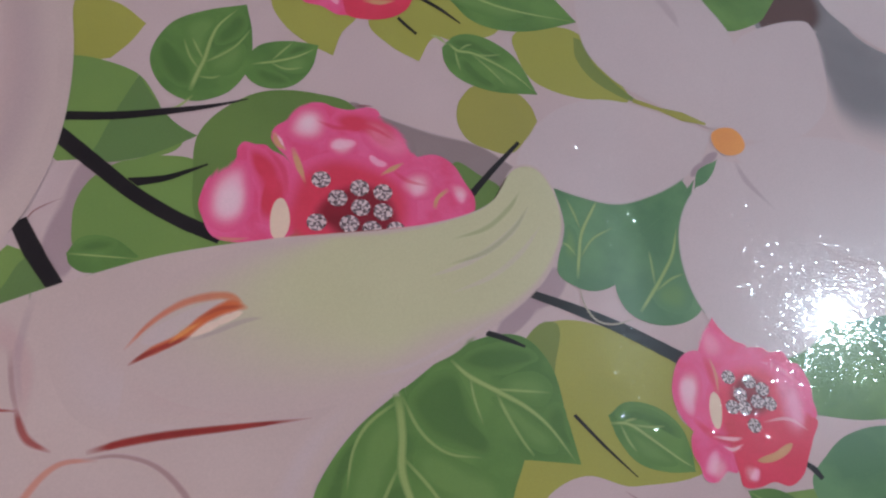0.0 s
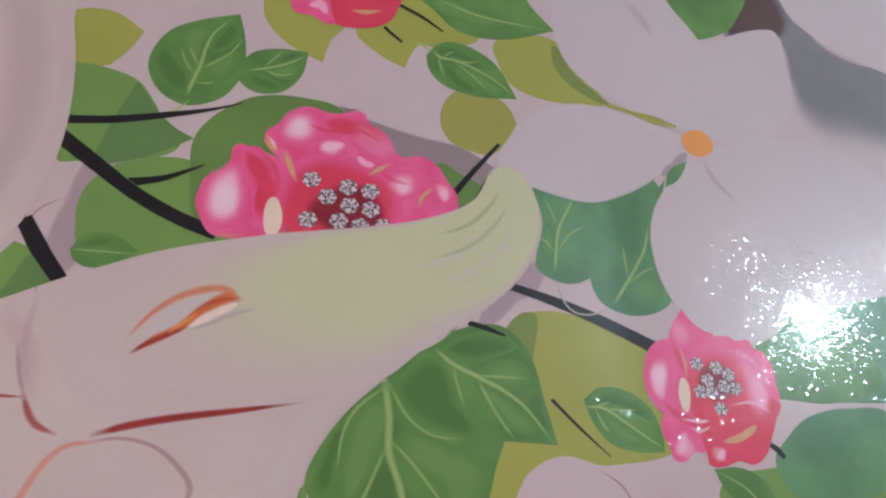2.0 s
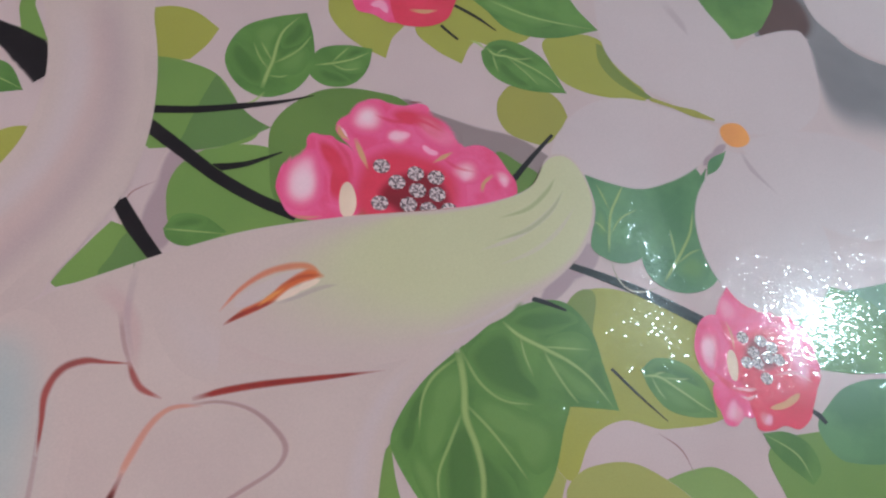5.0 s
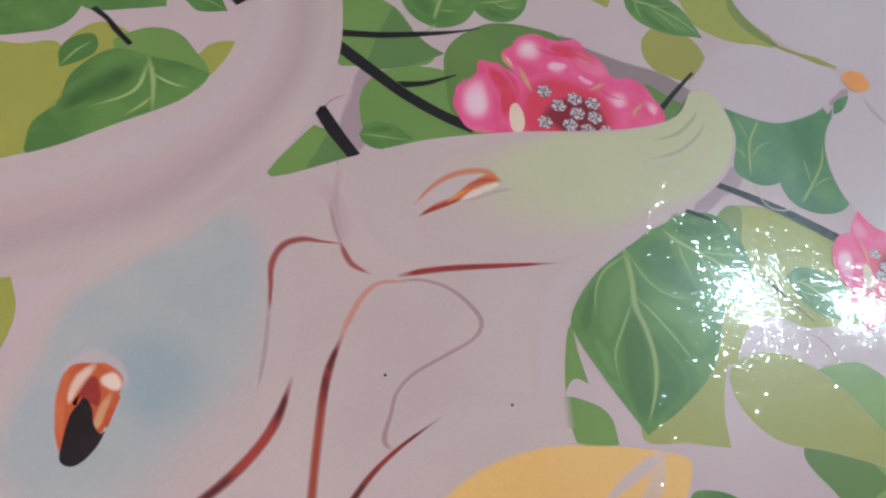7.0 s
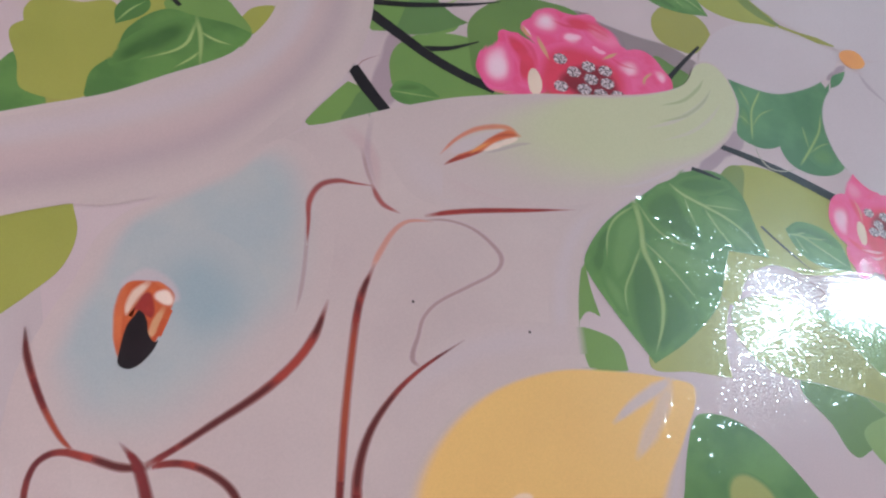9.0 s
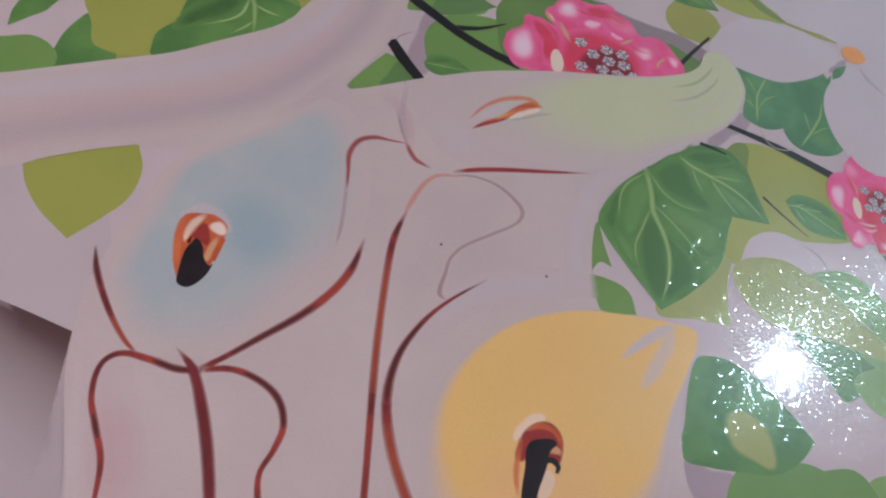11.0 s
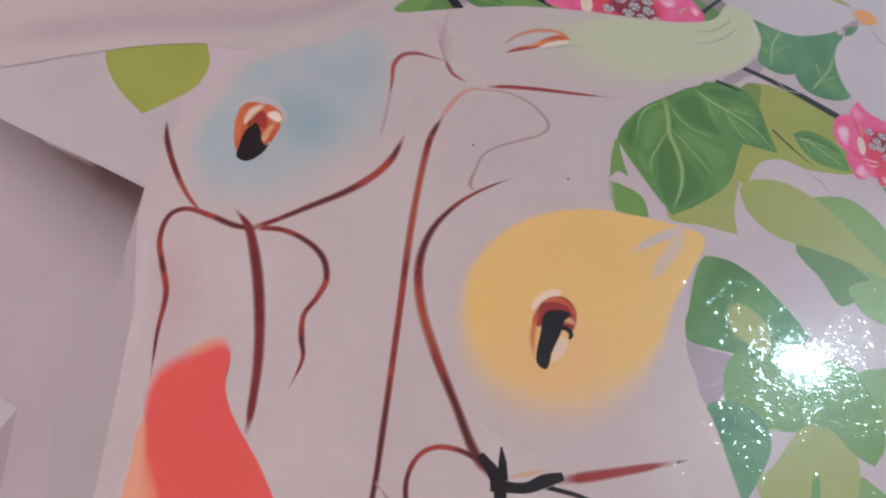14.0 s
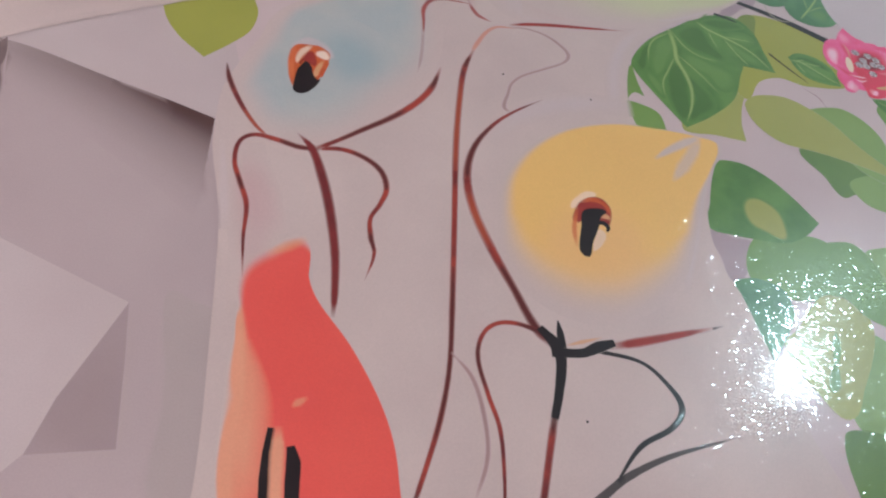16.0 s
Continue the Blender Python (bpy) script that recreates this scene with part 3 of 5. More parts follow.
leaf([(13.7, -21.6), (15.2, -19.7), (18, -16), (20, -15.5), (21.7, -16.2), (22.5, -18.2), (21.9, -20.8), (20.3, -24.2), (18.2, -27.5), (15.8, -25.5)], "olive_pale", 3.126)
leaf([(23.6, -10.3), (25.7, -9), (29.5, -8.1), (33.5, -9.4), (32.3, -13.9), (26.4, -14.9), (25.1, -14.4)], "green_pale", 2.7)
sheet("leaf_blade", [(18.7, -19.2), (19, -20.5), (18.4, -22.9), (17.9, -25.1), (16.9, -25.3), (17.7, -22.6)], "green_flat", 3.326, panel, feather=0.5)
leaf([(30.3, 11.1), (30.9, 7.8), (31.9, 4.8), (35.6, 1.9), (42.8, 4.4), (45.7, 12.7), (38.8, 12.8), (34.4, 12.6)], "green_flat", 3.104)
leaf([(35.7, 22.7), (36.1, 19.4), (37.5, 18), (41.2, 17.6), (47.3, 18.9), (49.5, 26), (42.8, 25.5)], "green_teal", 2.926)
leaf([(34.7, 12.8), (36.1, 14.9), (38, 16.4), (41.1, 17.2), (44.9, 16.7), (43.5, 11.8), (36.6, 10.4)], "green_teal", 3.339)
leaf([(-46.7, 28.9), (-42.7, 29.7), (-40.1, 30.3), (-39.2, 27.1), (-38.6, 24.1), (-41.3, 24.7), (-45.6, 25.3)], "olive", 3.117)
leaf([(-45.6, 25.3), (-43, 25.1), (-38.7, 24.4), (-38.5, 22.2), (-39.6, 19.6), (-43, 17.3)], "olive_brown", 3.13)
leaf([(-39.4, 27.1), (-39.8, 30), (-38.1, 32.9), (-35.9, 33), (-34.3, 31.1), (-36.4, 25.3)], "olive", 3.139)
leaf([(-29.3, 31.1, 1), (-28.5, 32.5), (-26.9, 33.2), (-26.1, 32.8), (-26.6, 30.5), (-28.5, 29.2)], "olive", 3.143)
leaf([(-36.1, 31.1), (-34.7, 32.8), (-33, 33.5), (-31.2, 33.2), (-29.6, 31.6), (-28, 29.3), (-29, 27.3), (-32.7, 27.8)], "green_flat", 3.5)
leaf([(-48.5, 34.5), (-39.4, 37.3), (-39.5, 34.2), (-40.2, 32.4), (-41.8, 31.2), (-47.1, 30.2)], "green_leaf", 4.013)
leaf([(-39.7, 36.5), (-33.6, 38.6), (-32.8, 36, 1), (-35.2, 35.2), (-39.1, 34.4)], "green_leaf", 4.1)
leaf([(-31.7, 37.6), (-30.9, 39.1), (-29.3, 38.9), (-27.7, 36.5, 1), (-30.1, 36), (-31.1, 36.7)], "green_leaf", 4.026, rib=[(-31.6, 37.7, 0.22), (-29.9, 37.5, 0.16), (-27.8, 36.6, 0.05)])
leaf([(-39.4, 27.8, 1), (-39.9, 29.4), (-39.5, 30.8), (-38, 31.8), (-37.2, 31), (-37.2, 29.8), (-38.1, 28.7)], "green_leaf", 4.039, rib=[(-39.4, 28.1, 0.16), (-38.6, 29.8, 0.21), (-37.6, 31.1, 0.05)])
leaf([(-30.1, 45.6), (-29.5, 43.1), (-28.9, 41.6), (-26.9, 40.7), (-27.3, 42.2), (-28.8, 45.2), (-29.3, 46.4)], "green_flat", 3.156)
leaf([(-55.9, 18), (-52.2, 18.2), (-49.6, 19), (-47.3, 17.7), (-46.9, 15.8), (-47.9, 14.4), (-53.3, 11.9)], "green_flat", 3.426)
leaf([(-46.9, 15.3), (-47.5, 18.7), (-47, 21.4), (-45.8, 23.1), (-44.1, 20.8), (-42.3, 17.5)], "green_leaf", 3.239)
leaf([(-52.1, 19.5, 1), (-52.4, 22), (-51.6, 24.6), (-49.2, 26.2), (-49.6, 22.5), (-50.8, 21)], "green_leaf", 4.052)
leaf([(-47, 26.1), (-45.6, 21.8), (-44.2, 19.1), (-39.5, 19.5), (-38.7, 23.9), (-37.9, 29)], "olive", 3.613)
leaf([(-45.5, 5.4, 1), (-41.5, 8), (-37.6, 9.3, 1), (-36.6, 6.9), (-36.8, 4), (-38.2, 1.7), (-40, -0.6, 1), (-42.8, 1.5), (-44.6, 3.6)], "olive", 3.352)

# dark veined leaves
leaf([(-6.7, 48.3, 1), (-5.9, 45.4), (-5.7, 42.2), (-6.7, 39.8), (-8.2, 38.7), (-9.8, 38.4), (-11.7, 39.4), (-13, 41.6), (-12.9, 43.8), (-11.8, 45.9), (-9.5, 47.3)], "green_leaf", 5, rib=[(-9.7, 39.3, 0.34), (-9.4, 41.0, 0.34), (-9.1, 42.4, 0.3), (-8.9, 44.4, 0.28), (-8.5, 45.9, 0.22), (-7.3, 47.7, 0.1)],
     veins=[[(-9.3, 40.7), (-8.3, 40.7), (-7.7, 41.0)], [(-9.0, 42.1), (-7.8, 43.1), (-6.9, 44.1), (-6.1, 45.7)], [(-9.1, 42.2), (-9.8, 43.4), (-10.3, 44.3)], [(-9.3, 41.3), (-10.2, 42.5), (-10.9, 44.1)]],
     darks=[[(-12.6, 44.0), (-12.7, 42.1), (-11.6, 40.3), (-9.9, 39.5), (-9.6, 40.9), (-10.4, 42.5), (-11.6, 43.5)], [(-8.6, 44.0), (-8.0, 46.4), (-6.9, 47.4), (-6.3, 46.0), (-7.2, 44.4)]],
     lights=[[(-11.2, 45.6), (-10.2, 42.9), (-9.5, 42.5), (-9.2, 44.5), (-9.0, 46.8)], [(-8.7, 42.4), (-6.6, 44.3), (-6.1, 43.0), (-6.9, 41.2), (-8.6, 41.2)]])
leaf([(-0.7, 45, 1), (-1, 42.7), (-2, 41), (-3.4, 40.3), (-5, 40.5), (-6.1, 41.7), (-5.9, 43.3), (-5, 44.5), (-2.9, 45.1)], "green_leaf", 5.013, rib=[(-5.6, 42.4, 0.16), (-3.9, 42.9, 0.24), (-2.3, 43.6, 0.2), (-0.9, 44.6, 0.08)], veins=[[(-4.1, 43.0), (-3.4, 44.0), (-2.7, 45.0)], [(-4.3, 42.8), (-3.0, 42.3), (-1.7, 42.6)]],
     darks=[[(-5.4, 42.0), (-4.3, 42.1), (-2.9, 41.6), (-2.4, 40.9), (-3.6, 40.6), (-4.9, 40.9)], [(-3.2, 43.6), (-2.4, 44.8), (-1.2, 44.8), (-2.2, 43.9)]], lights=[[(-3.8, 42.6), (-1.5, 43.9), (-1.3, 42.4), (-2.6, 41.9)]])
stroke("stem", [(-9.4, 38.9, 0.23), (-10.4, 37.7, 0.18), (-11.9, 37.1, 0.23)], "vein", 5.2, panel)
leaf([(8.4, 53.2), (9.9, 51.2), (11.5, 49.5), (13.8, 48.8), (16.7, 49.1), (20.7, 50.7, 1), (19.1, 52.7), (16.9, 55.3)], "green_leaf", 5.026, rib=[(9.9, 52.8, 0.26), (14.3, 51.3, 0.26), (20.5, 50.7, 0.1)], lights=[[(9.2, 52.9), (12.5, 50.2), (16.0, 50.6), (14.5, 51.6)]])
leaf([(9.1, 46.2, 1), (10, 47.5), (11.4, 48), (13.3, 47.5), (15.3, 45.9), (17, 42.5, 1), (13.7, 42.3), (11.4, 42.8), (10, 43.7), (9.3, 44.9)], "green_leaf", 5.039, rib=[(9.6, 46.8, 0.2), (10.4, 46.1, 0.28), (11.6, 46.0, 0.26), (13.9, 45.0, 0.22), (15.3, 44.1, 0.16), (16.7, 42.8, 0.07)],
     veins=[[(10.6, 46.2), (11.1, 46.7), (11.6, 46.9)], [(11.3, 46.0), (12.7, 45.9), (14.0, 46.2)], [(10.2, 46.1), (10.4, 45.1), (10.7, 44.0)], [(11.6, 45.9), (13.2, 44.4), (14.4, 43.1)]],
     darks=[[(9.6, 46.9), (10.8, 47.6), (12.0, 47.4), (13.2, 46.6), (14.4, 45.6), (13.7, 45.3), (12.3, 46.1), (11.1, 46.4)], [(10.6, 45.5), (11.8, 44.6), (13.0, 43.5), (13.7, 42.6), (12.1, 42.7), (10.9, 43.8)]],
     lights=[[(12.4, 45.3), (14.6, 44.3), (16.0, 42.9), (14.4, 42.7), (13.3, 44.0)]])
stroke("stem", [(8.1, 47.4, 0.2), (8.8, 47.2, 0.25), (9.5, 46.6, 0.25)], "vein", 5.213, panel)
leaf([(30.4, 57.7), (31.7, 53.4), (34.2, 51.9), (36, 52.3), (38.5, 54.2), (39.9, 59.3)], "green_leaf", 4.5)
leaf([(17.8, 34.3, 1), (18.6, 30.7), (17.9, 27.1), (18.5, 26.2), (20.5, 25.6), (22.5, 26.5), (24.2, 28.9), (28.7, 35.2), (23.3, 33.9)], "green_teal", 5.052, rib=[(19.4, 26.5, 0.2), (19.6, 28.3, 0.27), (19.9, 30.2, 0.27), (20.8, 32.2, 0.24), (21.3, 33.2, 0.12)],
     veins=[[(19.8, 30.6), (19.4, 31.8), (18.9, 33.0)], [(19.6, 28.0), (20.7, 29.8), (22.3, 30.9)], [(19.4, 28.3), (18.8, 29.1), (18.3, 29.3)]], lights=[[(18.4, 28.0), (18.8, 30.8), (19.5, 30.2), (19.3, 27.6)]])
leaf([(29.4, 35.9, 1), (26.8, 32.8), (23.8, 29.8), (22.2, 26.9), (22.8, 24.4), (24.9, 23.4), (27.3, 23.8), (28.7, 25.2), (28.2, 27), (27.5, 29.2)], "green_teal", 5.226, rib=[(23.9, 24.3, 0.2), (24.9, 25.8, 0.28), (25.9, 27.4, 0.27), (26.8, 29.1, 0.24), (27.4, 31.4, 0.12)],
     veins=[[(25.2, 26.5), (25.1, 28.1), (25.0, 29.2)], [(25.2, 26.0), (26.5, 27.1), (27.5, 27.6)]], lights=[[(24.9, 25.4), (26.4, 27.2), (28.0, 26.2), (27.0, 24.4)]])
leaf([(29.3, 35.1, 1), (29.8, 36.8), (31.6, 38, 1), (31.1, 36.8), (30.3, 35.7)], "green_teal", 8.65)
stroke("stem", [(19.5, 25.8, 0.1), (19.8, 24.5, 0.1), (20.6, 23.4, 0.12), (21.8, 23.2, 0.1), (23.3, 23.7, 0.1)], "olive_green", 7.2, panel, strength=0.6)
leaf([(7.2, 17.7, 1), (4.3, 14.8), (2.4, 11.6), (2.2, 9.9), (4.4, 6.3), (7.5, 2.2, 1), (10.3, 4.4), (13.3, 7.8), (14.5, 11.5), (15.1, 15), (11, 18.4)], "green_leaf", 5.065, rib=[(6.9, 17.4, 0.55), (7.3, 14.7, 0.5), (7.4, 12.4, 0.5), (8.2, 10.2, 0.46), (8.6, 8.1, 0.42), (8.4, 5.6, 0.3), (7.6, 3.0, 0.12)],
     veins=[[(6.9, 16.8), (5.1, 15.2), (4.3, 13.5), (4.1, 11.2)], [(7.2, 12.8), (6.3, 10.5), (5.5, 8.3), (5.6, 6.2)], [(7.4, 13.3), (9.1, 11.6), (10.5, 9.9), (11.8, 8.1)]],
     darks=[[(7.1, 12.1), (5.9, 9.6), (5.7, 7.1), (6.3, 4.6), (7.5, 3.0), (8.4, 5.6), (8.6, 8.5), (8.1, 10.2)], [(8.2, 10.2), (9.5, 9.4), (10.9, 7.8), (11.1, 5.7), (9.1, 3.9), (7.9, 3.2), (8.5, 5.6), (8.7, 8.1)], [(2.6, 10.6), (4.3, 14.4), (4.1, 12.0), (3.4, 9.4)]],
     lights=[[(4.6, 13.8), (6.8, 16.2), (7.2, 13.5), (6.0, 10.5), (4.6, 9.0)], [(8.0, 13.4), (11.3, 13.2), (14.0, 11.5), (12.6, 8.6), (10.8, 10.2)], [(3.6, 9.6), (5.2, 8.6), (5.6, 6.0), (4.6, 6.6)]])
leaf([(7.3, 17.7, 1), (11.1, 20.9), (14.9, 21.9), (17.1, 20), (18.1, 16.5), (18.9, 13.4, 1), (15.5, 13.5), (12, 13.5), (8.7, 14.1)], "green_leaf", 5.8, rib=[(10.3, 19.8, 0.2), (11.5, 18.8, 0.36), (13.6, 17.8, 0.36), (15.4, 16.9, 0.3), (16.9, 15.7, 0.22), (18.5, 13.6, 0.1)],
     veins=[[(7.2, 17.1), (8.5, 14.9), (10.2, 13.7), (12.4, 13.5)], [(11.6, 18.8), (11.9, 17.3), (12.5, 15.6)], [(13.4, 17.7), (14.1, 16.3), (15.1, 14.7), (15.8, 13.8)], [(13.0, 18.0), (14.7, 18.0), (17.0, 18.0)]],
     darks=[[(10.9, 19.9), (12.0, 19.2), (13.9, 19.0), (15.5, 19.8), (16.3, 20.4), (15.1, 21.2), (13.5, 21.3)], [(7.7, 17.4), (7.9, 15.9), (9.2, 14.5), (11.4, 13.8), (13.2, 13.8), (12.3, 15.6), (11.5, 17.6), (10.2, 19.2)], [(16.4, 15.9), (17.6, 17.4), (18.2, 15.4), (18.3, 14.2)]],
     lights=[[(13.2, 17.5), (16.0, 16.0), (17.4, 14.3), (15.8, 14.2), (14.3, 15.9)], [(13.6, 18.2), (15.8, 19.4), (17.2, 18.4), (16.2, 17.0)]])
leaf([(20.9, 16.7, 1), (22.2, 17.7), (24.3, 17.5), (25.9, 16.3), (26.5, 14.6), (26.6, 13.3, 1), (24.6, 13.2), (22.7, 13.7), (21.5, 15.1)], "green_leaf", 5.078, rib=[(21.0, 16.2, 0.16), (22.3, 16.2, 0.24), (23.8, 15.3, 0.22), (25.6, 14.1, 0.16), (26.5, 13.6, 0.07)],
     veins=[[(21.9, 16.3), (22.4, 16.5), (22.9, 16.6)], [(22.3, 16.2), (23.8, 16.1), (24.8, 16.2)], [(21.7, 16.2), (22.2, 15.1), (22.7, 14.4)]],
     darks=[[(21.4, 16.7), (22.8, 17.4), (24.6, 17.0), (25.9, 15.6), (24.6, 15.9), (22.8, 16.6)]], lights=[[(22.4, 15.8), (25.4, 13.9), (24.0, 13.6), (22.6, 14.4)]])
leaf([(8.4, -10.2), (8.8, -7.3), (9.4, -4.1), (10.3, -1.7), (11.4, -1.3), (13.3, -1.5), (15.6, -2.8), (17.8, -5), (19.7, -7.4, 1), (18.1, -9.2), (15.9, -10.5), (13.1, -10.7), (10.4, -10.7)], "green_leaf", 5.091)
sheet("leaf_blade", [(12, -7.1), (12.7, -5.7), (14.1, -5.5), (15.8, -6.7), (16.3, -8.9), (15.9, -10.3), (14.2, -9.9), (12.5, -9)], "olive_pale", 5.4, panel, feather=0.6)
leaf([(30, 12.3, 1), (32, 12.5), (33.7, 11.6), (34.2, 9.8), (33.3, 8.6, 1), (31.4, 10.1), (30.5, 11.1)], "green_leaf", 5.104, rib=[(30.2, 12.2, 0.1), (32.5, 10.8, 0.16), (33.4, 8.9, 0.06)])
leaf([(33.1, 17.8), (31.2, 23.3), (37.7, 25.1), (42.4, 23.7), (44.8, 19.6), (40.8, 17.6), (35.7, 17.6)], "green_leaf", 5.117)
leaf([(-39.8, 19.7, 1), (-39.9, 22.2), (-38.7, 24.4), (-38.3, 27.6), (-35.9, 30.5), (-33.1, 30.3), (-30, 30), (-27.9, 29.3, 1), (-29.3, 26.6), (-31.9, 24.2), (-35.3, 21.1), (-38.7, 18.5)], "green_leaf", 5.13, rib=[(-33.1, 30.3, 0.32), (-32.2, 27.9, 0.46), (-31.5, 24.2, 0.2)])
stroke("vein", [(-32.9, 29.6, 0.31), (-33.4, 26.5, 0.31), (-36.5, 24.2, 0.1)], "vein", 5.652, panel)
stroke("vein", [(-32.4, 28.5, 0.21), (-30.9, 27.8, 0.26), (-29.3, 27.5, 0.1)], "vein", 5.665, panel)
stroke("vein", [(-31.9, 26.2, 0.2), (-32.5, 25.2, 0.25), (-33.7, 23.8, 0.1)], "vein", 5.678, panel)
sheet("leaf_blade", [(-38.8, 23.2), (-38.3, 26.1), (-35.6, 29), (-33.3, 29.6), (-33.4, 27.1), (-35.1, 25.1), (-36.9, 24.1)], "green_dark", 5.326, panel, feather=2.2)

# black twigs
stroke("twig", [(-18.7, 35.9, 0.77), (-14.6, 36.4, 0.72), (-10.8, 37.3, 0.59), (-7.7, 38.2, 0.32), (-5.4, 39.1, 0.09)], "twig", 7, panel)
stroke("twig", [(-18.4, 34.8, 1.24), (-14.8, 32.2, 1.16), (-11.8, 30.1, 1.09), (-8.5, 28.4, 1.07), (-5.7, 27.4, 1.06)], "twig", 7.1, panel)
stroke("twig", [(-12.5, 31, 0.77), (-10.2, 31.6, 0.51), (-8.8, 32.3, 0.35), (-7.4, 33.1, 0.13)], "twig", 7.013, panel)
stroke("twig", [(-18.8, 27.4, 1.15), (-17.2, 25.1, 1.2), (-15.3, 22.8, 1.01)], "twig", 7.026, panel)
stroke("twig", [(11.6, 32.6, 0.55), (13.2, 34.9, 0.44), (15.3, 37.7, 0.31)], "twig", 7.039, panel)
stroke("twig", [(15.7, 25.1, 0.59), (18.8, 24.2, 0.77), (22.4, 22.9, 0.91), (26.8, 20.9, 1.03)], "twig", 7.052, panel)
stroke("twig", [(12.7, 21.9, 0.42), (13.9, 21.6, 0.42), (15.4, 21.1, 0.19)], "twig", 7.065, panel)
stroke("twig", [(18.6, 16.6, 0.25), (20.5, 14.7, 0.21), (22.6, 12.8, 0.07)], "twig", 7.078, panel)
stroke("twig", [(6.5, 51.6, 0.36), (8.7, 50.4, 0.36), (10.6, 49, 0.15)], "twig", 7.091, panel)
stroke("twig", [(5.4, 48.8, 0.3), (6.1, 48.1, 0.3), (7, 47.3, 0.25)], "twig", 7.104, panel)
stroke("twig", [(34.4, 14.3, 0.34), (35, 13.9, 0.47), (35.5, 13.3, 0.34)], "twig", 7.117, panel)
stroke("twig", [(-36.3, 44.1, 1.66), (-33.4, 43.2, 1.2), (-30.5, 42, 2.05), (-28.2, 40.5, 3.07), (-26, 38.6, 3.43)], "twig", 7.13, panel)
stroke("twig", [(-34.9, 41.5, 0.28), (-34, 40, 0.28), (-33.4, 38.6, 0.28)], "twig", 7.143, panel)
stroke("twig", [(-38.5, 34.6, 0.55), (-37.1, 33.6, 0.44), (-36.2, 32.6, 0.54), (-34.7, 31.2, 0.43)], "twig", 7.156, panel)
stroke("stem", [(-18.4, 27.1, 0.12), (-18, 28.2, 0.12), (-16.4, 29.4, 0.08)], "faint", 4.513, panel)
stroke("stem", [(21.7, 11.9, 0.12), (23.3, 10.8, 0.12), (24.1, 9.1, 0.08)], "faint", 3.8, panel)

# white blossoms with rounded petals
white_blossom = sheet("blossom", [(44.3, 61.5), (44.4, 56.9), (46.6, 54), (49.9, 51.8), (58.1, 50.5), (64.2, 69.8), (49.6, 67.1)], "white_soft", 8, panel, feather=0.25, label="large white printed blossom with orange centre")
sheet("petal", [(31.2, 41, 1), (28.4, 42.2), (25.6, 43.5), (23.3, 45), (21.3, 47.6), (20.7, 50.7), (20.9, 56), (24.6, 62.4), (29.5, 61), (32.6, 55.3), (34.7, 51.6), (35.4, 46.1), (34.2, 41.8)], "white_soft", 8.1, white_blossom, feather=0.2)
sheet("petal", [(32.7, 40.2, 1), (32.9, 44.6), (34.4, 49.3), (35.7, 51.4), (38.2, 53), (41.1, 54.1), (42.8, 54), (43.2, 50.6), (43.1, 47.1), (42, 43.7), (38.5, 40.7)], "white_soft", 8.2, white_blossom, feather=0.2)
sheet("petal", [(32.8, 39.2, 1), (37.6, 41.1), (42.7, 41.5), (46.6, 40.5), (49.9, 37.6), (48.3, 31.6), (43.9, 29.8), (38.6, 31.2), (34.6, 35.4)], "white_soft", 8.3, white_blossom, feather=0.5)
sheet("petal", [(31.7, 38.2, 1), (29.4, 35.3), (28, 32.9), (27.4, 30.4), (27.6, 27.4), (28.5, 24.9), (30.6, 22.2), (33.5, 21.3), (37.4, 23.3), (39.7, 28), (38.9, 32.7), (35.9, 37.1)], "white_soft", 8.4, white_blossom, feather=0.2)
sheet("petal", [(31.5, 40.6, 1), (27.8, 41.9), (24.5, 42.7), (21.7, 42.7), (18.8, 41.5), (16.7, 39.4), (15.2, 36.5), (15.2, 35.3), (17.1, 34.2), (19.7, 33.3), (22.8, 32.9), (25.6, 33.9), (28, 35.4), (30.1, 37.5)], "white_soft", 8.5, white_blossom, feather=0.2)
sheet("shadow", [(29, 36.1), (30, 37.7), (31.7, 38.9), (31.3, 37.7), (30.1, 36.7)], "mauve_shade", 8.6, white_blossom, feather=0.4)
stroke("crease", [(33.1, 38.1, 0.27), (33.8, 36.3, 0.61), (35.8, 33.9, 0.17)], "mauve_shade", 8.613, white_blossom, strength=0.6)
stroke("crease", [(27.8, 55.8, 1.06), (29.4, 53.1, 0.93), (30, 51.5, 0.2)], "mauve_shade", 8.626, white_blossom, strength=0.5)
sheet("centre", [(31.4, 40.4), (32.3, 41.2), (33.6, 41.2), (34.3, 39.9), (33.8, 38.9), (32.5, 38.5), (31.6, 39.1)], "orange_centre", 8.8, white_blossom, feather=0.12)
stroke("stem", [(25, 43, 0.47), (27.2, 42.4, 0.37), (29.1, 41.9, 0.88), (31.1, 41.4, 0.23)], "olive_brown", 8.7, white_blossom)

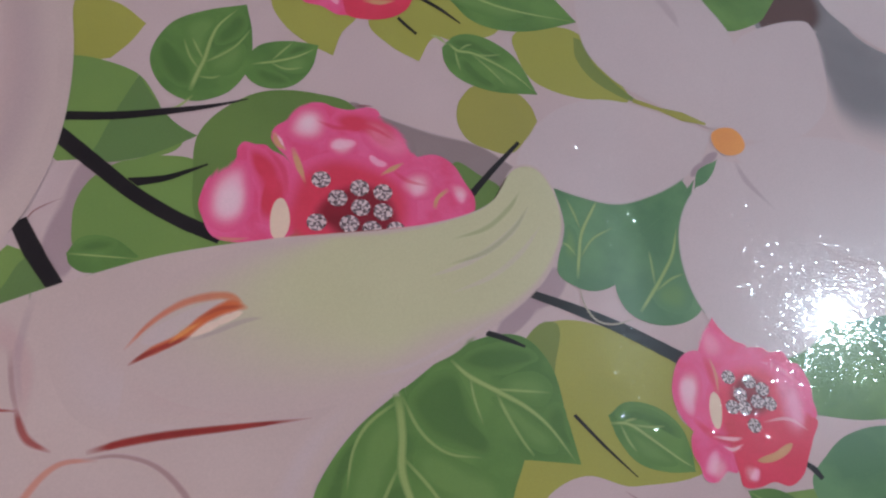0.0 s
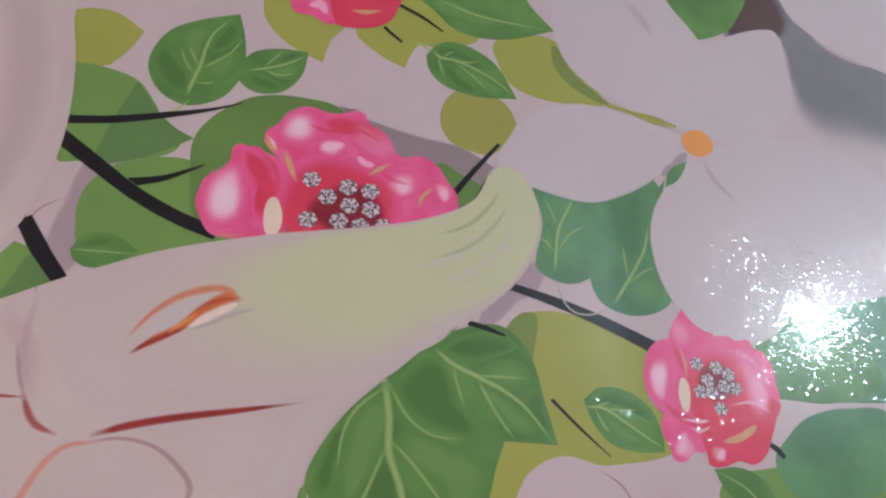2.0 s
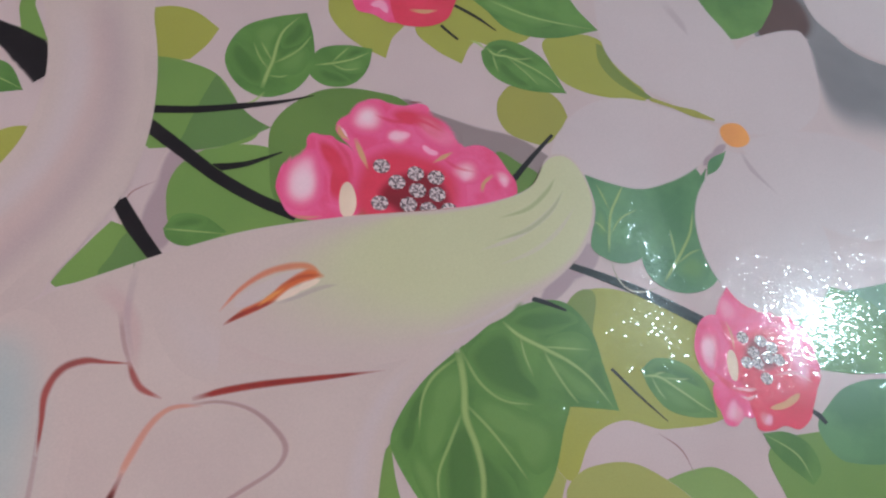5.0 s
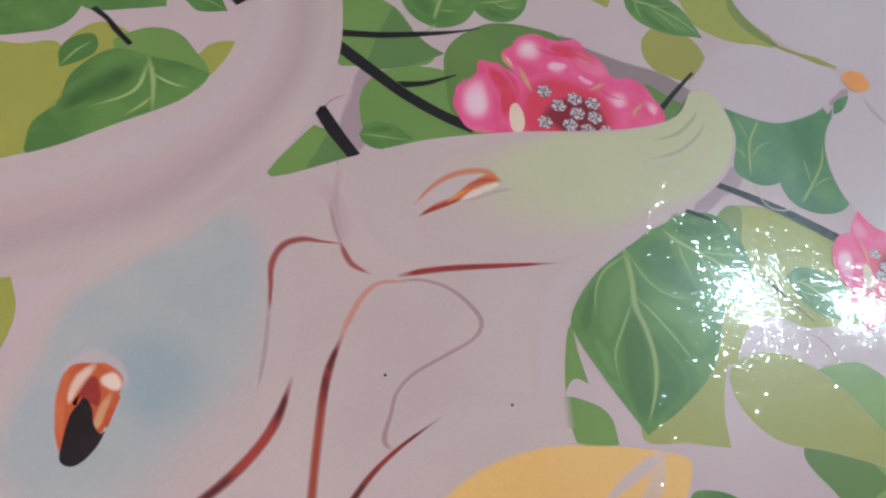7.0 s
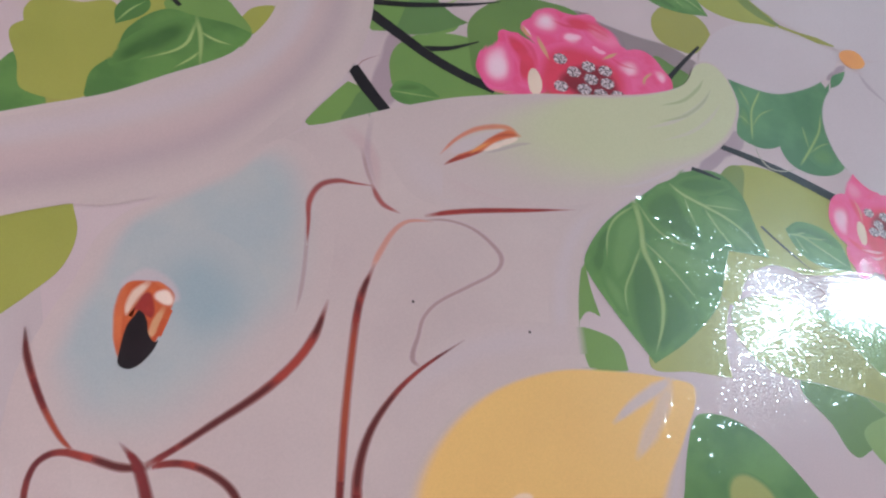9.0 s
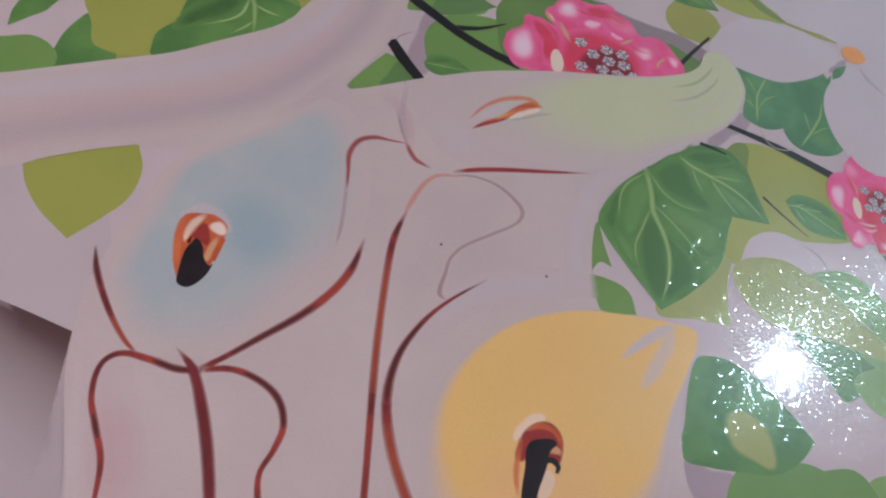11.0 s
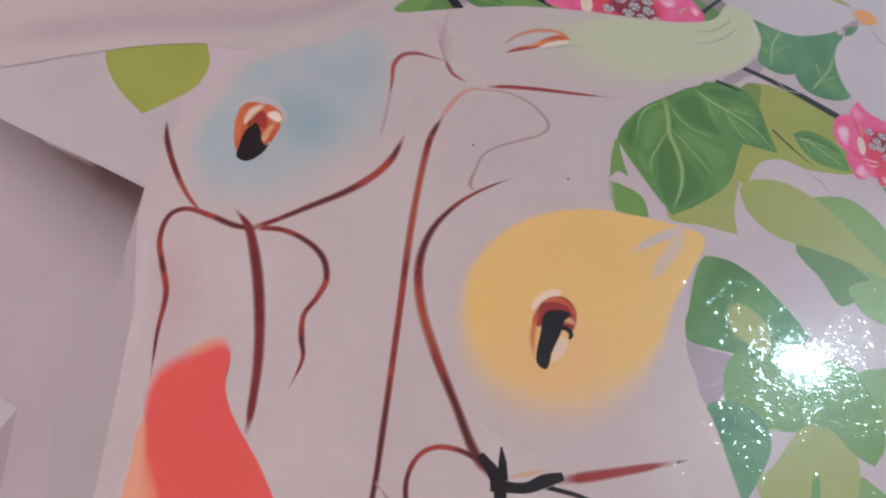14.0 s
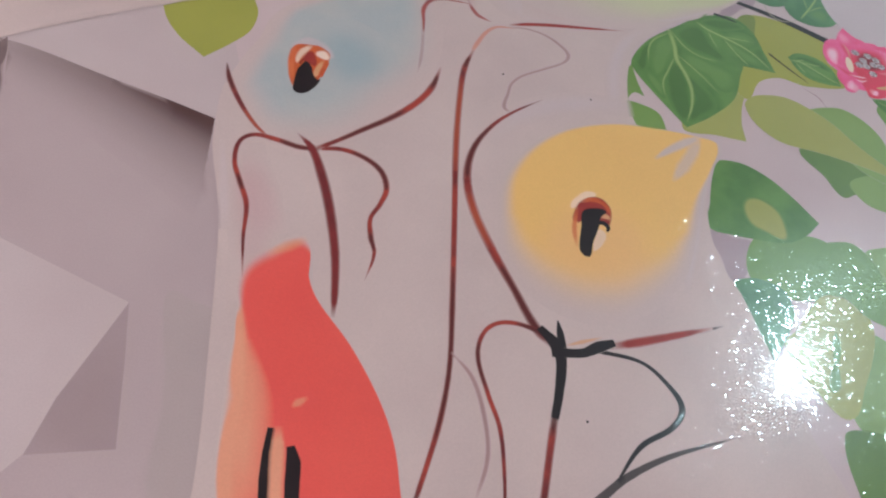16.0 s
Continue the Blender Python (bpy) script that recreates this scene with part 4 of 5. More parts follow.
# pink blossoms with cut-glass hearts
pink_blossom = sheet("blossom", [(-6.4, 27.5), (-7.2, 28.8), (-7.6, 29.8), (-7.5, 31.1), (-7.2, 32.1), (-6.3, 32.9), (-5.6, 33.8), (-5.6, 34.7), (-5.2, 35.3), (-4.4, 35.2), (-3.6, 35.2), (-3.1, 34.8), (-2.1, 34.3), (-0.5, 32.1), (-0.5, 28.8), (-2.3, 27.3), (-5.3, 27.1)], "pink", 9, panel, feather=0.08, label="hot pink printed blossom with a cluster of clear gems")
sheet("petal", [(-3.3, 35.7), (-3.2, 36.8), (-2.4, 37.6), (-1.9, 38.6), (-1, 39.3), (0.1, 39.5), (1, 39.2), (2.2, 39.1), (3.5, 39.5), (4.3, 39.3), (4.7, 38.4), (5.8, 37.8), (6.5, 36.9), (7, 35.8), (7.6, 35.3), (6, 32.8), (2.8, 31.9), (-0.5, 32.5), (-2.1, 34.3)], "pink", 9.1, pink_blossom, feather=0.08)
sheet("petal", [(5.5, 34.2), (7.4, 35.4), (8.9, 35.8), (10.2, 35.1), (11.1, 33.7), (11.9, 32.3), (11.7, 30.8), (9.4, 28.9), (6.2, 28.6), (4.9, 31.2)], "pink", 9.2, pink_blossom, feather=0.08)
sheet("petal", [(-2, 31.4), (-1, 33.9), (1.7, 35.2), (5.5, 34.2), (7.5, 32.2), (7, 28.2), (3.2, 26.5), (-0.3, 26.7), (-2, 28.2)], "rose", 9.3, pink_blossom, feather=1.7)
sheet("heart", [(-0.1, 30), (1.5, 32.3), (4.3, 33.1), (6.5, 31.2), (6.4, 28.2), (3.1, 27.2), (1.1, 28.5)], "wine", 9.4, pink_blossom, feather=1.3)
sheet("glow", [(-7.1, 28.8), (-7.2, 31.1), (-6.5, 32.6), (-5.2, 33.7), (-4.3, 32.6), (-3.9, 30.3), (-4.3, 28.5), (-5.6, 27.8)], "pink_pale", 9.33, pink_blossom, feather=1.9)
sheet("glow", [(-6.5, 28.9), (-6.6, 31.2), (-5.6, 32.2), (-4.4, 31.6), (-4.4, 29.3), (-5.5, 28.4)], "pink_white", 9.36, pink_blossom, feather=1.7)
sheet("glow", [(-2.2, 36.6), (-1.6, 38.5), (-0.3, 38.9), (0.5, 37.8), (0.2, 36.3), (-1, 35.9)], "pink_pale", 9.35, pink_blossom, feather=1.3)
sheet("glow", [(-1.6, 37.3), (-1.1, 38.2), (-0.3, 38.2), (-0.2, 37.2), (-0.8, 36.6)], "pink_white", 9.37, pink_blossom, feather=0.9)
sheet("glow", [(6.8, 32.4), (7.2, 33.4), (8, 33.6), (8.5, 32.8), (8, 31.9), (7.3, 31.7)], "pink_pale", 9.363, pink_blossom, feather=0.8)
sheet("glow", [(10.2, 32.5), (10.8, 33), (11.4, 32.4), (10.9, 31.6)], "pink_pale", 9.376, pink_blossom, feather=0.5)
sheet("glow", [(0.9, 35.5), (1.3, 36.4), (2.1, 36.5), (3, 36.3), (2.8, 35.7), (1.7, 35.3)], "pink_pale", 9.373, pink_blossom, feather=0.4)
sheet("petal", [(0.9, 38.4), (3.1, 39.1), (5.3, 38.5), (6.3, 36.8), (5.4, 35.7), (3.3, 36.9), (1.6, 37.1)], "rose", 9.32, pink_blossom, feather=1.2)
sheet("glow", [(3.8, 35.2), (4.7, 35), (5.4, 34.4), (4.4, 34.2)], "pink_pale", 9.45, pink_blossom, feather=0.35)
sheet("petal", [(-4.9, 34.8), (-3.6, 34.8), (-2, 33.3), (-1.3, 31), (-2.8, 28.6), (-3.7, 31.2)], "rose", 9.38, pink_blossom, feather=1.3)
stroke("crease", [(-6.1, 27.4, 0.12), (-5.1, 27.3, 0.29), (-3.8, 27.5, 0.12)], "cream_dull", 9.6, pink_blossom, strength=0.6)
stroke("crease", [(2.4, 39.4, 0.09), (3.3, 39.6, 0.23), (4, 39.6, 0.09)], "wine", 9.55, pink_blossom, strength=0.6)
stroke("crease", [(-3.1, 36.3, 0.13), (-2.6, 35.7, 0.22), (-2.2, 34.8, 0.09)], "pink_white", 9.563, pink_blossom, strength=0.8)
sheet("glow", [(-7.1, 29.4), (-7.2, 31.7), (-6.3, 33.4), (-4.9, 33.3), (-4.2, 31.3), (-4.2, 29.0), (-5.4, 28.0), (-6.4, 28.2)], "pink_white", 9.392, pink_blossom, feather=4.0, strength=0.65)
sheet("glow", [(-2.5, 36.8), (-1.7, 38.9), (-0.1, 39.2), (0.9, 37.5), (0.3, 35.9), (-1.6, 35.7)], "pink_white", 9.394, pink_blossom, feather=3.0, strength=0.6)
sheet("glow", [(0.7, 36.1), (1.9, 36.7), (3.0, 36.2), (2.4, 34.9), (1.2, 34.9)], "pink_white", 9.396, pink_blossom, feather=2.0, strength=0.6)
sheet("glow", [(6.1, 32.8), (7.1, 34.2), (8.6, 34.1), (8.7, 32.1), (7.2, 31.8)], "pink_white", 9.398, pink_blossom, feather=2.0, strength=0.55)
sheet("glow", [(9.9, 33.2), (10.9, 33.5), (11.6, 32.5), (10.8, 31.9)], "pink_white", 9.399, pink_blossom, feather=1.5, strength=0.5)
sheet("glow", [(3.4, 38.6), (6.0, 37.9), (7.4, 36.0), (6.2, 34.8), (4.1, 35.6), (3.1, 37.0)], "pink_pale", 9.391, pink_blossom, feather=1.6, strength=0.4)
sheet("stamen", [(-2.5, 28.2), (-2.6, 30), (-2.1, 30.9), (-1.5, 30.3), (-1.2, 28.8), (-1.6, 27.6), (-2.1, 27.6)], "cream", 9.613, pink_blossom, feather=0.1)
stroke("stamen", [(-1.7, 35.2, 0.35), (-1.1, 33.7, 0.48), (-0.5, 32.3, 0.21)], "cream_dull", 9.626, pink_blossom)
stroke("stamen", [(-3.2, 36.4, 0.36), (-2.8, 35.4, 0.4), (-2.1, 34.9, 0.18)], "cream_dull", 9.639, pink_blossom)
stroke("stamen", [(4.8, 33.5, 0.13), (5.7, 34.2, 0.39), (6.5, 34.8, 0.18)], "cream_dull", 9.652, pink_blossom)
stroke("stamen", [(8.9, 31.1, 0.34), (9.1, 32, 0.26), (9.9, 32.9, 0.34)], "cream_dull", 9.665, pink_blossom)
stroke("crease", [(5.5, 34.2, 0.22), (6.8, 33.3, 0.39), (8.5, 33, 0.13)], "rose", 9.5, pink_blossom, strength=0.55)
stroke("crease", [(-3.6, 35, 0.22), (-2.2, 33.3, 0.52), (-1.6, 31.2, 0.21)], "rose", 9.513, pink_blossom, strength=0.55)
stroke("crease", [(-0.2, 37.8, 0.18), (1.5, 37.3, 0.45), (3.6, 37.7, 0.45), (5.8, 36.7, 0.18)], "rose", 9.526, pink_blossom, strength=0.7)
for x, y in [(0.6, 32.7), (3.4, 32.3), (5.1, 32.1), (1.9, 31.3), (3.6, 30.7), (5.2, 30.5), (0.6, 29.2), (2.9, 29.3), (4.5, 29), (6.2, 29.1)]:
    gem(x, y, 0.7, 10, pink_blossom)
small_blossom = sheet("blossom", [(29.2, 24.3, 1), (29.8, 23.4), (30.6, 22.7), (31.6, 22.2), (31.5, 19.5), (29.6, 17.8), (27.6, 18.5), (27.6, 20.9), (28.2, 22.7)], "pink", 9.013, panel, feather=0.08, label="small pink printed blossom with a cluster of clear gems")
sheet("petal", [(31, 21.9), (32.6, 22.3), (33.2, 22), (34.2, 22.1), (34.7, 21.4), (35.3, 21.2), (35.9, 19.8), (35.9, 18.8), (35.9, 17.4), (33.8, 16.1), (31.5, 17.2), (30.6, 19.5)], "pink", 9.113, small_blossom, feather=0.08)
sheet("petal", [(26.5, 21.2), (28, 21.6), (29, 19.4), (29, 17), (27.6, 15.4), (26.6, 16.1), (25.7, 17.5), (25.6, 19.2)], "pink", 9.15, small_blossom, feather=0.08)
sheet("petal", [(26.7, 15.9), (28.2, 17), (29.7, 16.3), (30.2, 14.8), (29.5, 13.4), (28.8, 13.4), (28, 12.7), (27.2, 12.8), (26.9, 13.7), (26.5, 14.6)], "pink", 9.213, small_blossom, feather=0.08)
sheet("petal", [(29.3, 16.3), (31.9, 17.2), (35.8, 17.4), (35.3, 15.8), (34.7, 14.5), (34.2, 13.5), (33.1, 12.7), (32, 12.9), (30.9, 12.5), (29.8, 12.5), (29.6, 13.3), (29.4, 14.4)], "rose", 9.25, small_blossom, feather=0.08)
sheet("heart", [(28.1, 18.9), (30.3, 21.1), (33.4, 20.9), (34.8, 18.1), (32.7, 14.9), (29.5, 14.8), (28.1, 16.2)], "rose", 9.413, small_blossom, feather=1.4)
sheet("glow", [(25.8, 18.6), (26.4, 19.8), (27.4, 19.6), (27.3, 17.7), (26.9, 16.8), (26.1, 17.3)], "pink_pale", 9.389, small_blossom, feather=0.7)
sheet("glow", [(27.1, 13.3), (27.5, 14.5), (28.4, 14.9), (28.3, 13.4), (27.7, 12.9)], "pink_pale", 9.402, small_blossom, feather=0.6)
sheet("glow", [(30.2, 13), (30.7, 13.9), (31.2, 13.7), (30.9, 12.8)], "pink_pale", 9.415, small_blossom, feather=0.4)
stroke("crease", [(28.7, 15.1, 0.1), (29.4, 14.9, 0.28), (30.2, 15.3, 0.1)], "pink_white", 9.539, small_blossom, strength=0.7)
stroke("crease", [(28.6, 21.2, 0.15), (28.9, 20, 0.26), (28.9, 18.6, 0.11)], "cream_dull", 9.552, small_blossom, strength=0.7)
sheet("petal", [(28.9, 16.3), (30.7, 17.1), (32.6, 16.5), (32.7, 14.9), (30.6, 14.3), (29.1, 14.8)], "rose", 9.313, small_blossom, feather=0.9)
stroke("crease", [(32.4, 21.2, 0.15), (34, 20.7, 0.33), (35.2, 19, 0.14)], "pink_pale", 9.426, small_blossom, strength=0.6)
sheet("glow", [(33.8, 19.3), (34.7, 19.7), (35.2, 18.2), (35, 16.6), (34.1, 16.5), (33.6, 17.9)], "pink_pale", 9.428, small_blossom, feather=1.0)
sheet("heart", [(29.6, 19.4), (31.2, 20.5), (32.8, 19.6), (32.9, 17.8), (31, 16.8), (29.5, 17.6)], "wine", 9.42, small_blossom, feather=0.9)
sheet("glow", [(28.0, 23.0), (28.7, 23.7), (29.9, 22.3), (29.4, 21.1), (28.2, 21.2)], "pink_pale", 9.43, small_blossom, feather=1.5, strength=0.6)
sheet("glow", [(33.1, 21.3), (34.9, 20.5), (35.6, 18.1), (34.7, 15.5), (33.4, 15.8), (32.9, 18.5)], "pink_pale", 9.432, small_blossom, feather=2.5, strength=0.55)
sheet("glow", [(25.9, 19.3), (26.7, 20.4), (27.7, 20.2), (27.6, 18.2), (26.8, 17.1), (26.0, 17.7)], "pink_white", 9.434, small_blossom, feather=2.0, strength=0.7)
sheet("glow", [(27.4, 14.2), (28.6, 14.6), (29.1, 13.7), (28.4, 12.6), (27.6, 12.8)], "pink_white", 9.436, small_blossom, feather=1.5, strength=0.45)
sheet("glow", [(30.0, 14.0), (31.1, 13.8), (30.9, 12.9), (30.0, 12.8)], "pink_white", 9.438, small_blossom, feather=1.2, strength=0.4)
stroke("fold", [(28.2, 21.3, 0.34), (28.7, 19.9, 0.75), (29.2, 18.3, 0.81), (28.7, 16.5, 0.40)], "rose", 9.44, small_blossom, strength=0.75)
stroke("fold", [(26.9, 16.8, 0.24), (28.0, 15.9, 0.63), (29.5, 15.4, 0.55), (31.7, 15.7, 0.24)], "rose", 9.442, small_blossom, strength=0.7)
stroke("fold", [(29.8, 14.9, 0.23), (31.6, 14.6, 0.47), (33.7, 15.7, 0.32)], "rose", 9.444, small_blossom, strength=0.6)
stroke("fold", [(28.1, 15.7, 0.16), (29.5, 15.6, 0.31), (30.2, 15.7, 0.16)], "pink_white", 9.446, small_blossom, strength=0.7)
stroke("fold", [(31.9, 16.9, 0.12), (33.8, 17.2, 0.29), (35.1, 16.5, 0.12)], "pink_white", 9.448, small_blossom, strength=0.5)
sheet("stamen", [(28.2, 18.3), (28.6, 18.8), (29, 18.2), (28.9, 16.8), (28.5, 16.2), (28.1, 17)], "cream", 9.678, small_blossom, feather=0.1)
sheet("stamen", [(31, 14.3), (32.3, 14.9), (33.7, 15.6), (33.5, 15), (32.4, 14.3), (31.4, 14.1)], "cream_dull", 9.691, small_blossom, feather=0.12)
for x, y in [(29.8, 19.9), (31.3, 19.7), (32.2, 19.2), (30.5, 18.7), (31.7, 18.3), (30.7, 17.8), (29.8, 17.8), (32.6, 18.2), (31.2, 16.6)]:
    gem(x, y, 0.5, 10, small_blossom)
top_blossom = sheet("blossom", [(-2.6, 53.3), (-2.5, 49.5), (-0.8, 49), (0.7, 48.3), (2.4, 49.1), (2.6, 54.2)], "pink", 9.026, panel, feather=0.08, label="hot pink printed blossom cut off by the panel edge")
sheet("petal", [(1.2, 53.9), (1.1, 48.7), (3, 48.2), (5.2, 48.9), (6.4, 50.5), (6.5, 54.9)], "rose", 9.126, top_blossom, feather=0.08)
stroke("stamen", [(2.4, 50.2, 0.31), (3.8, 50.2, 0.51), (5.1, 50.6, 0.21)], "cream_dull", 9.326, top_blossom)
sheet("glow", [(-1.3, 50.3), (-0.4, 49.8), (0.6, 49.4), (-0, 51.1)], "pink_pale", 9.226, top_blossom, feather=0.4)

# ribbon-like lily that curls round the leaves
ribbon_lily = sheet("lily", [(-21.1, 50.7), (-19.2, 44.9), (-18.2, 40.5), (-17.7, 35.8), (-17.8, 32.1), (-18.6, 27.8), (-20.2, 24.2), (-22, 20.6), (-22.5, 19.2), (-26.8, 14.6), (-31.8, 11), (-35.2, 9.5), (-37.6, 9.3, 1), (-41.4, 7.7), (-45.6, 5.4), (-53.6, -0.1), (-57.4, -3), (-64.6, -8.3, 1), (-58.4, 11.3), (-50.6, 14.1), (-46.6, 16), (-42.5, 18), (-38.1, 20.1), (-34.2, 22.9), (-29.3, 26.6), (-27.8, 29.3), (-26.7, 32.4), (-26.4, 36.9), (-26.8, 40.4), (-28.2, 45.3), (-30.1, 50.3)], "lily", 11, panel, feather=0.12, label="long pinkish-white curling lily petal, airbrushed")
band("shade", [(-56.5, 2.5, 5.6), (-50.6, 6.4, 5.6), (-44.7, 9.5, 5.2), (-36.4, 13.1, 5.2), (-29.8, 16.9, 4.8), (-25.6, 21.8, 4.0), (-22.7, 27.0, 3.8), (-21.2, 32.0, 4.2), (-21.1, 38.0, 4.4), (-22.7, 44.5, 4.4), (-24.6, 50.0, 5)], "mauve_shade", 11.2, ribbon_lily, 0.5)
band("blush", [(-52.0, 8.4, 5), (-44.9, 11.8, 4.8), (-36.8, 15.2, 4.8), (-30.2, 19.0, 4.8), (-26.4, 23.4, 4.2), (-24.0, 28.8, 3.6), (-22.8, 35.5, 3.8), (-23.3, 41.5, 3.8), (-25.4, 48.5, 4)], "blush", 11.22, ribbon_lily, 0.28)
band("highlight", [(-55.5, 9.6, 3), (-50.5, 11.9, 3.2), (-45.8, 13.9, 3.4), (-37.2, 17.9, 3.6), (-31.4, 21.6, 3.8), (-27.2, 25.8, 3.2), (-24.8, 30.3, 3.2), (-24.0, 36.0, 3.6), (-24.5, 41.0, 3.6), (-26.6, 47.0, 3.4)], "white_soft", 11.3, ribbon_lily, 0.8)

# large lily group, airbrushed in green, blue, yellow and coral
lily = sheet("lily", [(-37, -8.5), (-36.5, -11.2), (-35.1, -15.3), (-34.1, -18.6), (-33.1, -23.4), (-32.4, -27.3), (-31.6, -31.8), (-30.9, -35.9), (-30.3, -40.8), (-30.2, -47.8), (-22.4, -49.9), (-5.4, -48.2), (18.5, -42.9), (17.1, -35.1), (14.4, -29), (12.9, -24.4), (11.6, -20.4), (10.5, -17.1), (9.6, -15.5), (8.6, -12), (8.5, -8.1), (9.3, -3.4), (10.9, 0.3), (8.9, 1.4), (2.9, 0.6), (1.8, 2.4), (1.5, 6), (1.9, 10), (2.8, 12.8), (4.7, 15.6), (7.4, 18.4), (10.4, 20.1), (12.3, 21.8), (14.3, 23.2), (16.9, 26), (18.2, 28.8), (18.5, 31.2), (17.8, 34), (16.4, 35.7), (14.7, 35.3), (13.1, 32.2), (10.2, 30.5), (6.2, 29.3), (-1.6, 27.8), (-8.8, 25.9), (-13.8, 23.8), (-17.6, 21.9), (-22.5, 19.1), (-26.8, 14.9), (-31.8, 11), (-34, 8.9), (-35.3, 6.5), (-35.7, 3.5), (-36.4, 1.2), (-36.9, -1), (-37.4, -4), (-37.1, -7.7)], "lily", 12, panel, feather=0.12, label="large white stylised lily vase with green, blue, yellow and coral patches")
sheet("patch", [(-11.5, 20.4), (-6.4, 25.6), (0.7, 28.2), (6.2, 29.2), (10.2, 30.4), (13.1, 32.1), (14.8, 35.1), (16.4, 35.6), (17.8, 34), (18.5, 31.2), (18.1, 28.8), (16.8, 26), (14.3, 23.2), (10.4, 20.3), (4.9, 17.0), (-2, 15.4), (-8.7, 16.6)], "lime_mist", 12.2, lily, feather=[14.0, 8.0, 1.6, 0.5, 0.3, 0.3, 0.3, 0.3, 0.3, 0.3, 0.4, 0.8, 1.5, 3.0, 5.0, 10.0, 14.0])
stroke("crease", [(8.7, 25.7, 0.16), (11.5, 27.1, 0.48), (14.4, 29.6, 0.49), (15.9, 31.9, 0.13)], "white_soft", 12.4, lily, strength=0.55)
stroke("crease", [(10.3, 24.6, 0.16), (13.1, 26.1, 0.4), (15.2, 28.1, 0.41), (16.8, 30.5, 0.12)], "white_soft", 12.413, lily, strength=0.4)
stroke("crease", [(10.3, 28.8, 0.16), (12.7, 29.9, 0.41), (14.4, 31.7, 0.42), (15.3, 33.3, 0.13)], "lime_shade", 12.426, lily, strength=0.7)
stroke("crease", [(9.9, 26.7, 0.16), (12.7, 28, 0.41), (14.8, 30.1, 0.33), (15.9, 32.1, 0.13)], "lime_shade", 12.439, lily, strength=0.6)
stroke("highlight", [(4.9, 18.3, 0.15), (7.4, 19.1, 0.37), (10.4, 20.9, 0.3), (13.5, 23.2, 0.12)], "white_soft", 12.452, lily, strength=0.6)
sheet("patch", [(-36.1, -4.7), (-36.3, -1.8), (-36, 0.9), (-35.2, 3.8), (-34.7, 6.4), (-33.5, 9), (-30.9, 11.4), (-26.8, 14.8), (-22.9, 18.2), (-19.1, 13.6), (-18.2, 4.7), (-21.6, -2.4), (-26.1, -8.4), (-32.2, -9.5)], "blue_mist", 12.213, lily, feather=[4.0, 3.5, 3.0, 2.4, 2.0, 1.6, 1.6, 2.5, 4.5, 5.0, 5.0, 6.0, 7.0, 6.0])
sheet("patch", [(-31.8, 4.7), (-30.2, 7.6), (-26.9, 8.5), (-23.2, 5.8), (-21.9, 1.7), (-23.4, -1.3), (-26.9, -1.9), (-30.2, 0.7)], "blue_deep", 12.25, lily, feather=6.0)
stroke("blush", [(-18.8, 20.6, 1.52), (-16.1, 17.9, 1.1), (-15.4, 13.8, 0.7)], "blush", 12.15, lily, strength=0.5)
stroke("blush", [(-7.2, 16.7, 1.79), (-2.2, 17.4, 2.16), (3.1, 17.4, 1.44)], "blush", 12.163, lily, strength=0.5)
stroke("blush", [(-16.5, 22.3, 0.47), (-16.5, 18.3, 0.57), (-15.6, 15.1, 0.33)], "mauve_shade", 12.3, lily, strength=0.45)
stroke("blush", [(-32.9, -12.1, 2.44), (-31.4, -15.8, 3.09), (-29.6, -19.3, 2.22)], "blush", 12.176, lily, strength=0.45)
stroke("highlight", [(-35.9, -10.1, 0.42), (-34.6, -14.8, 0.79), (-33.4, -19.4, 0.75)], "white_soft", 12.326, lily, strength=0.5)
sheet("patch", [(-11.3, -13.1), (-10.9, -8.6), (-8.7, -4.4), (-5.2, -1.2), (-0.5, 0.8), (4.2, 1.3), (8.9, 1.2), (10.6, 0.6), (9.6, -3), (8.1, -6.8), (7, -11.7), (5.4, -16.6), (2, -20.7), (-2.4, -22.6), (-7.2, -21.6), (-10.6, -17.8)], "yellow", 12.5, lily, feather=[2.2, 1.5, 1.0, 0.6, 0.4, 0.3, 0.3, 0.3, 0.6, 1.0, 1.6, 4.0, 7.0, 8.0, 7.0, 4.5])
sheet("patch", [(-9.3, -13.9), (-6.3, -9.4), (-2, -7.7), (3.3, -10.6), (4.4, -15.3), (0.6, -20.1), (-5.3, -20.1), (-8.7, -18)], "amber", 12.6, lily, feather=5.0, strength=0.55)
stroke("highlight", [(3.7, -3.0, 0.34), (5.4, -1.4, 0.90), (7.3, 0.1, 1.06), (8.9, 1.2, 0.36)], "white_soft", 12.8, lily, strength=0.85)
stroke("highlight", [(8.7, 0.8, 0.43), (7.8, -1.1, 1.25), (6.5, -3.5, 1.35), (5.3, -5.5, 0.39)], "white_soft", 12.813, lily, strength=0.6)
stroke("highlight", [(9.0, -3.0, 0.55), (7.7, -7.6, 1.03), (6.5, -13.0, 1.07), (5.5, -18.0, 0.44)], "white_soft", 12.45, lily, strength=0.5)
band("blush", [(-10.0, 16.6, 4), (-4.0, 17.0, 5), (2.4, 18.9, 3.6), (7.8, 21.4, 2.2), (12.0, 24.0, 1.2)], "blush", 12.19, lily, 0.45)
band("highlight", [(4.0, 16.6, 0.8), (1.6, 13.4, 1.8), (0.3, 9.6, 2.2), (0.0, 5.4, 2.0), (0.2, 2.2, 1.6)], "white_soft", 12.33, lily, 0.7)
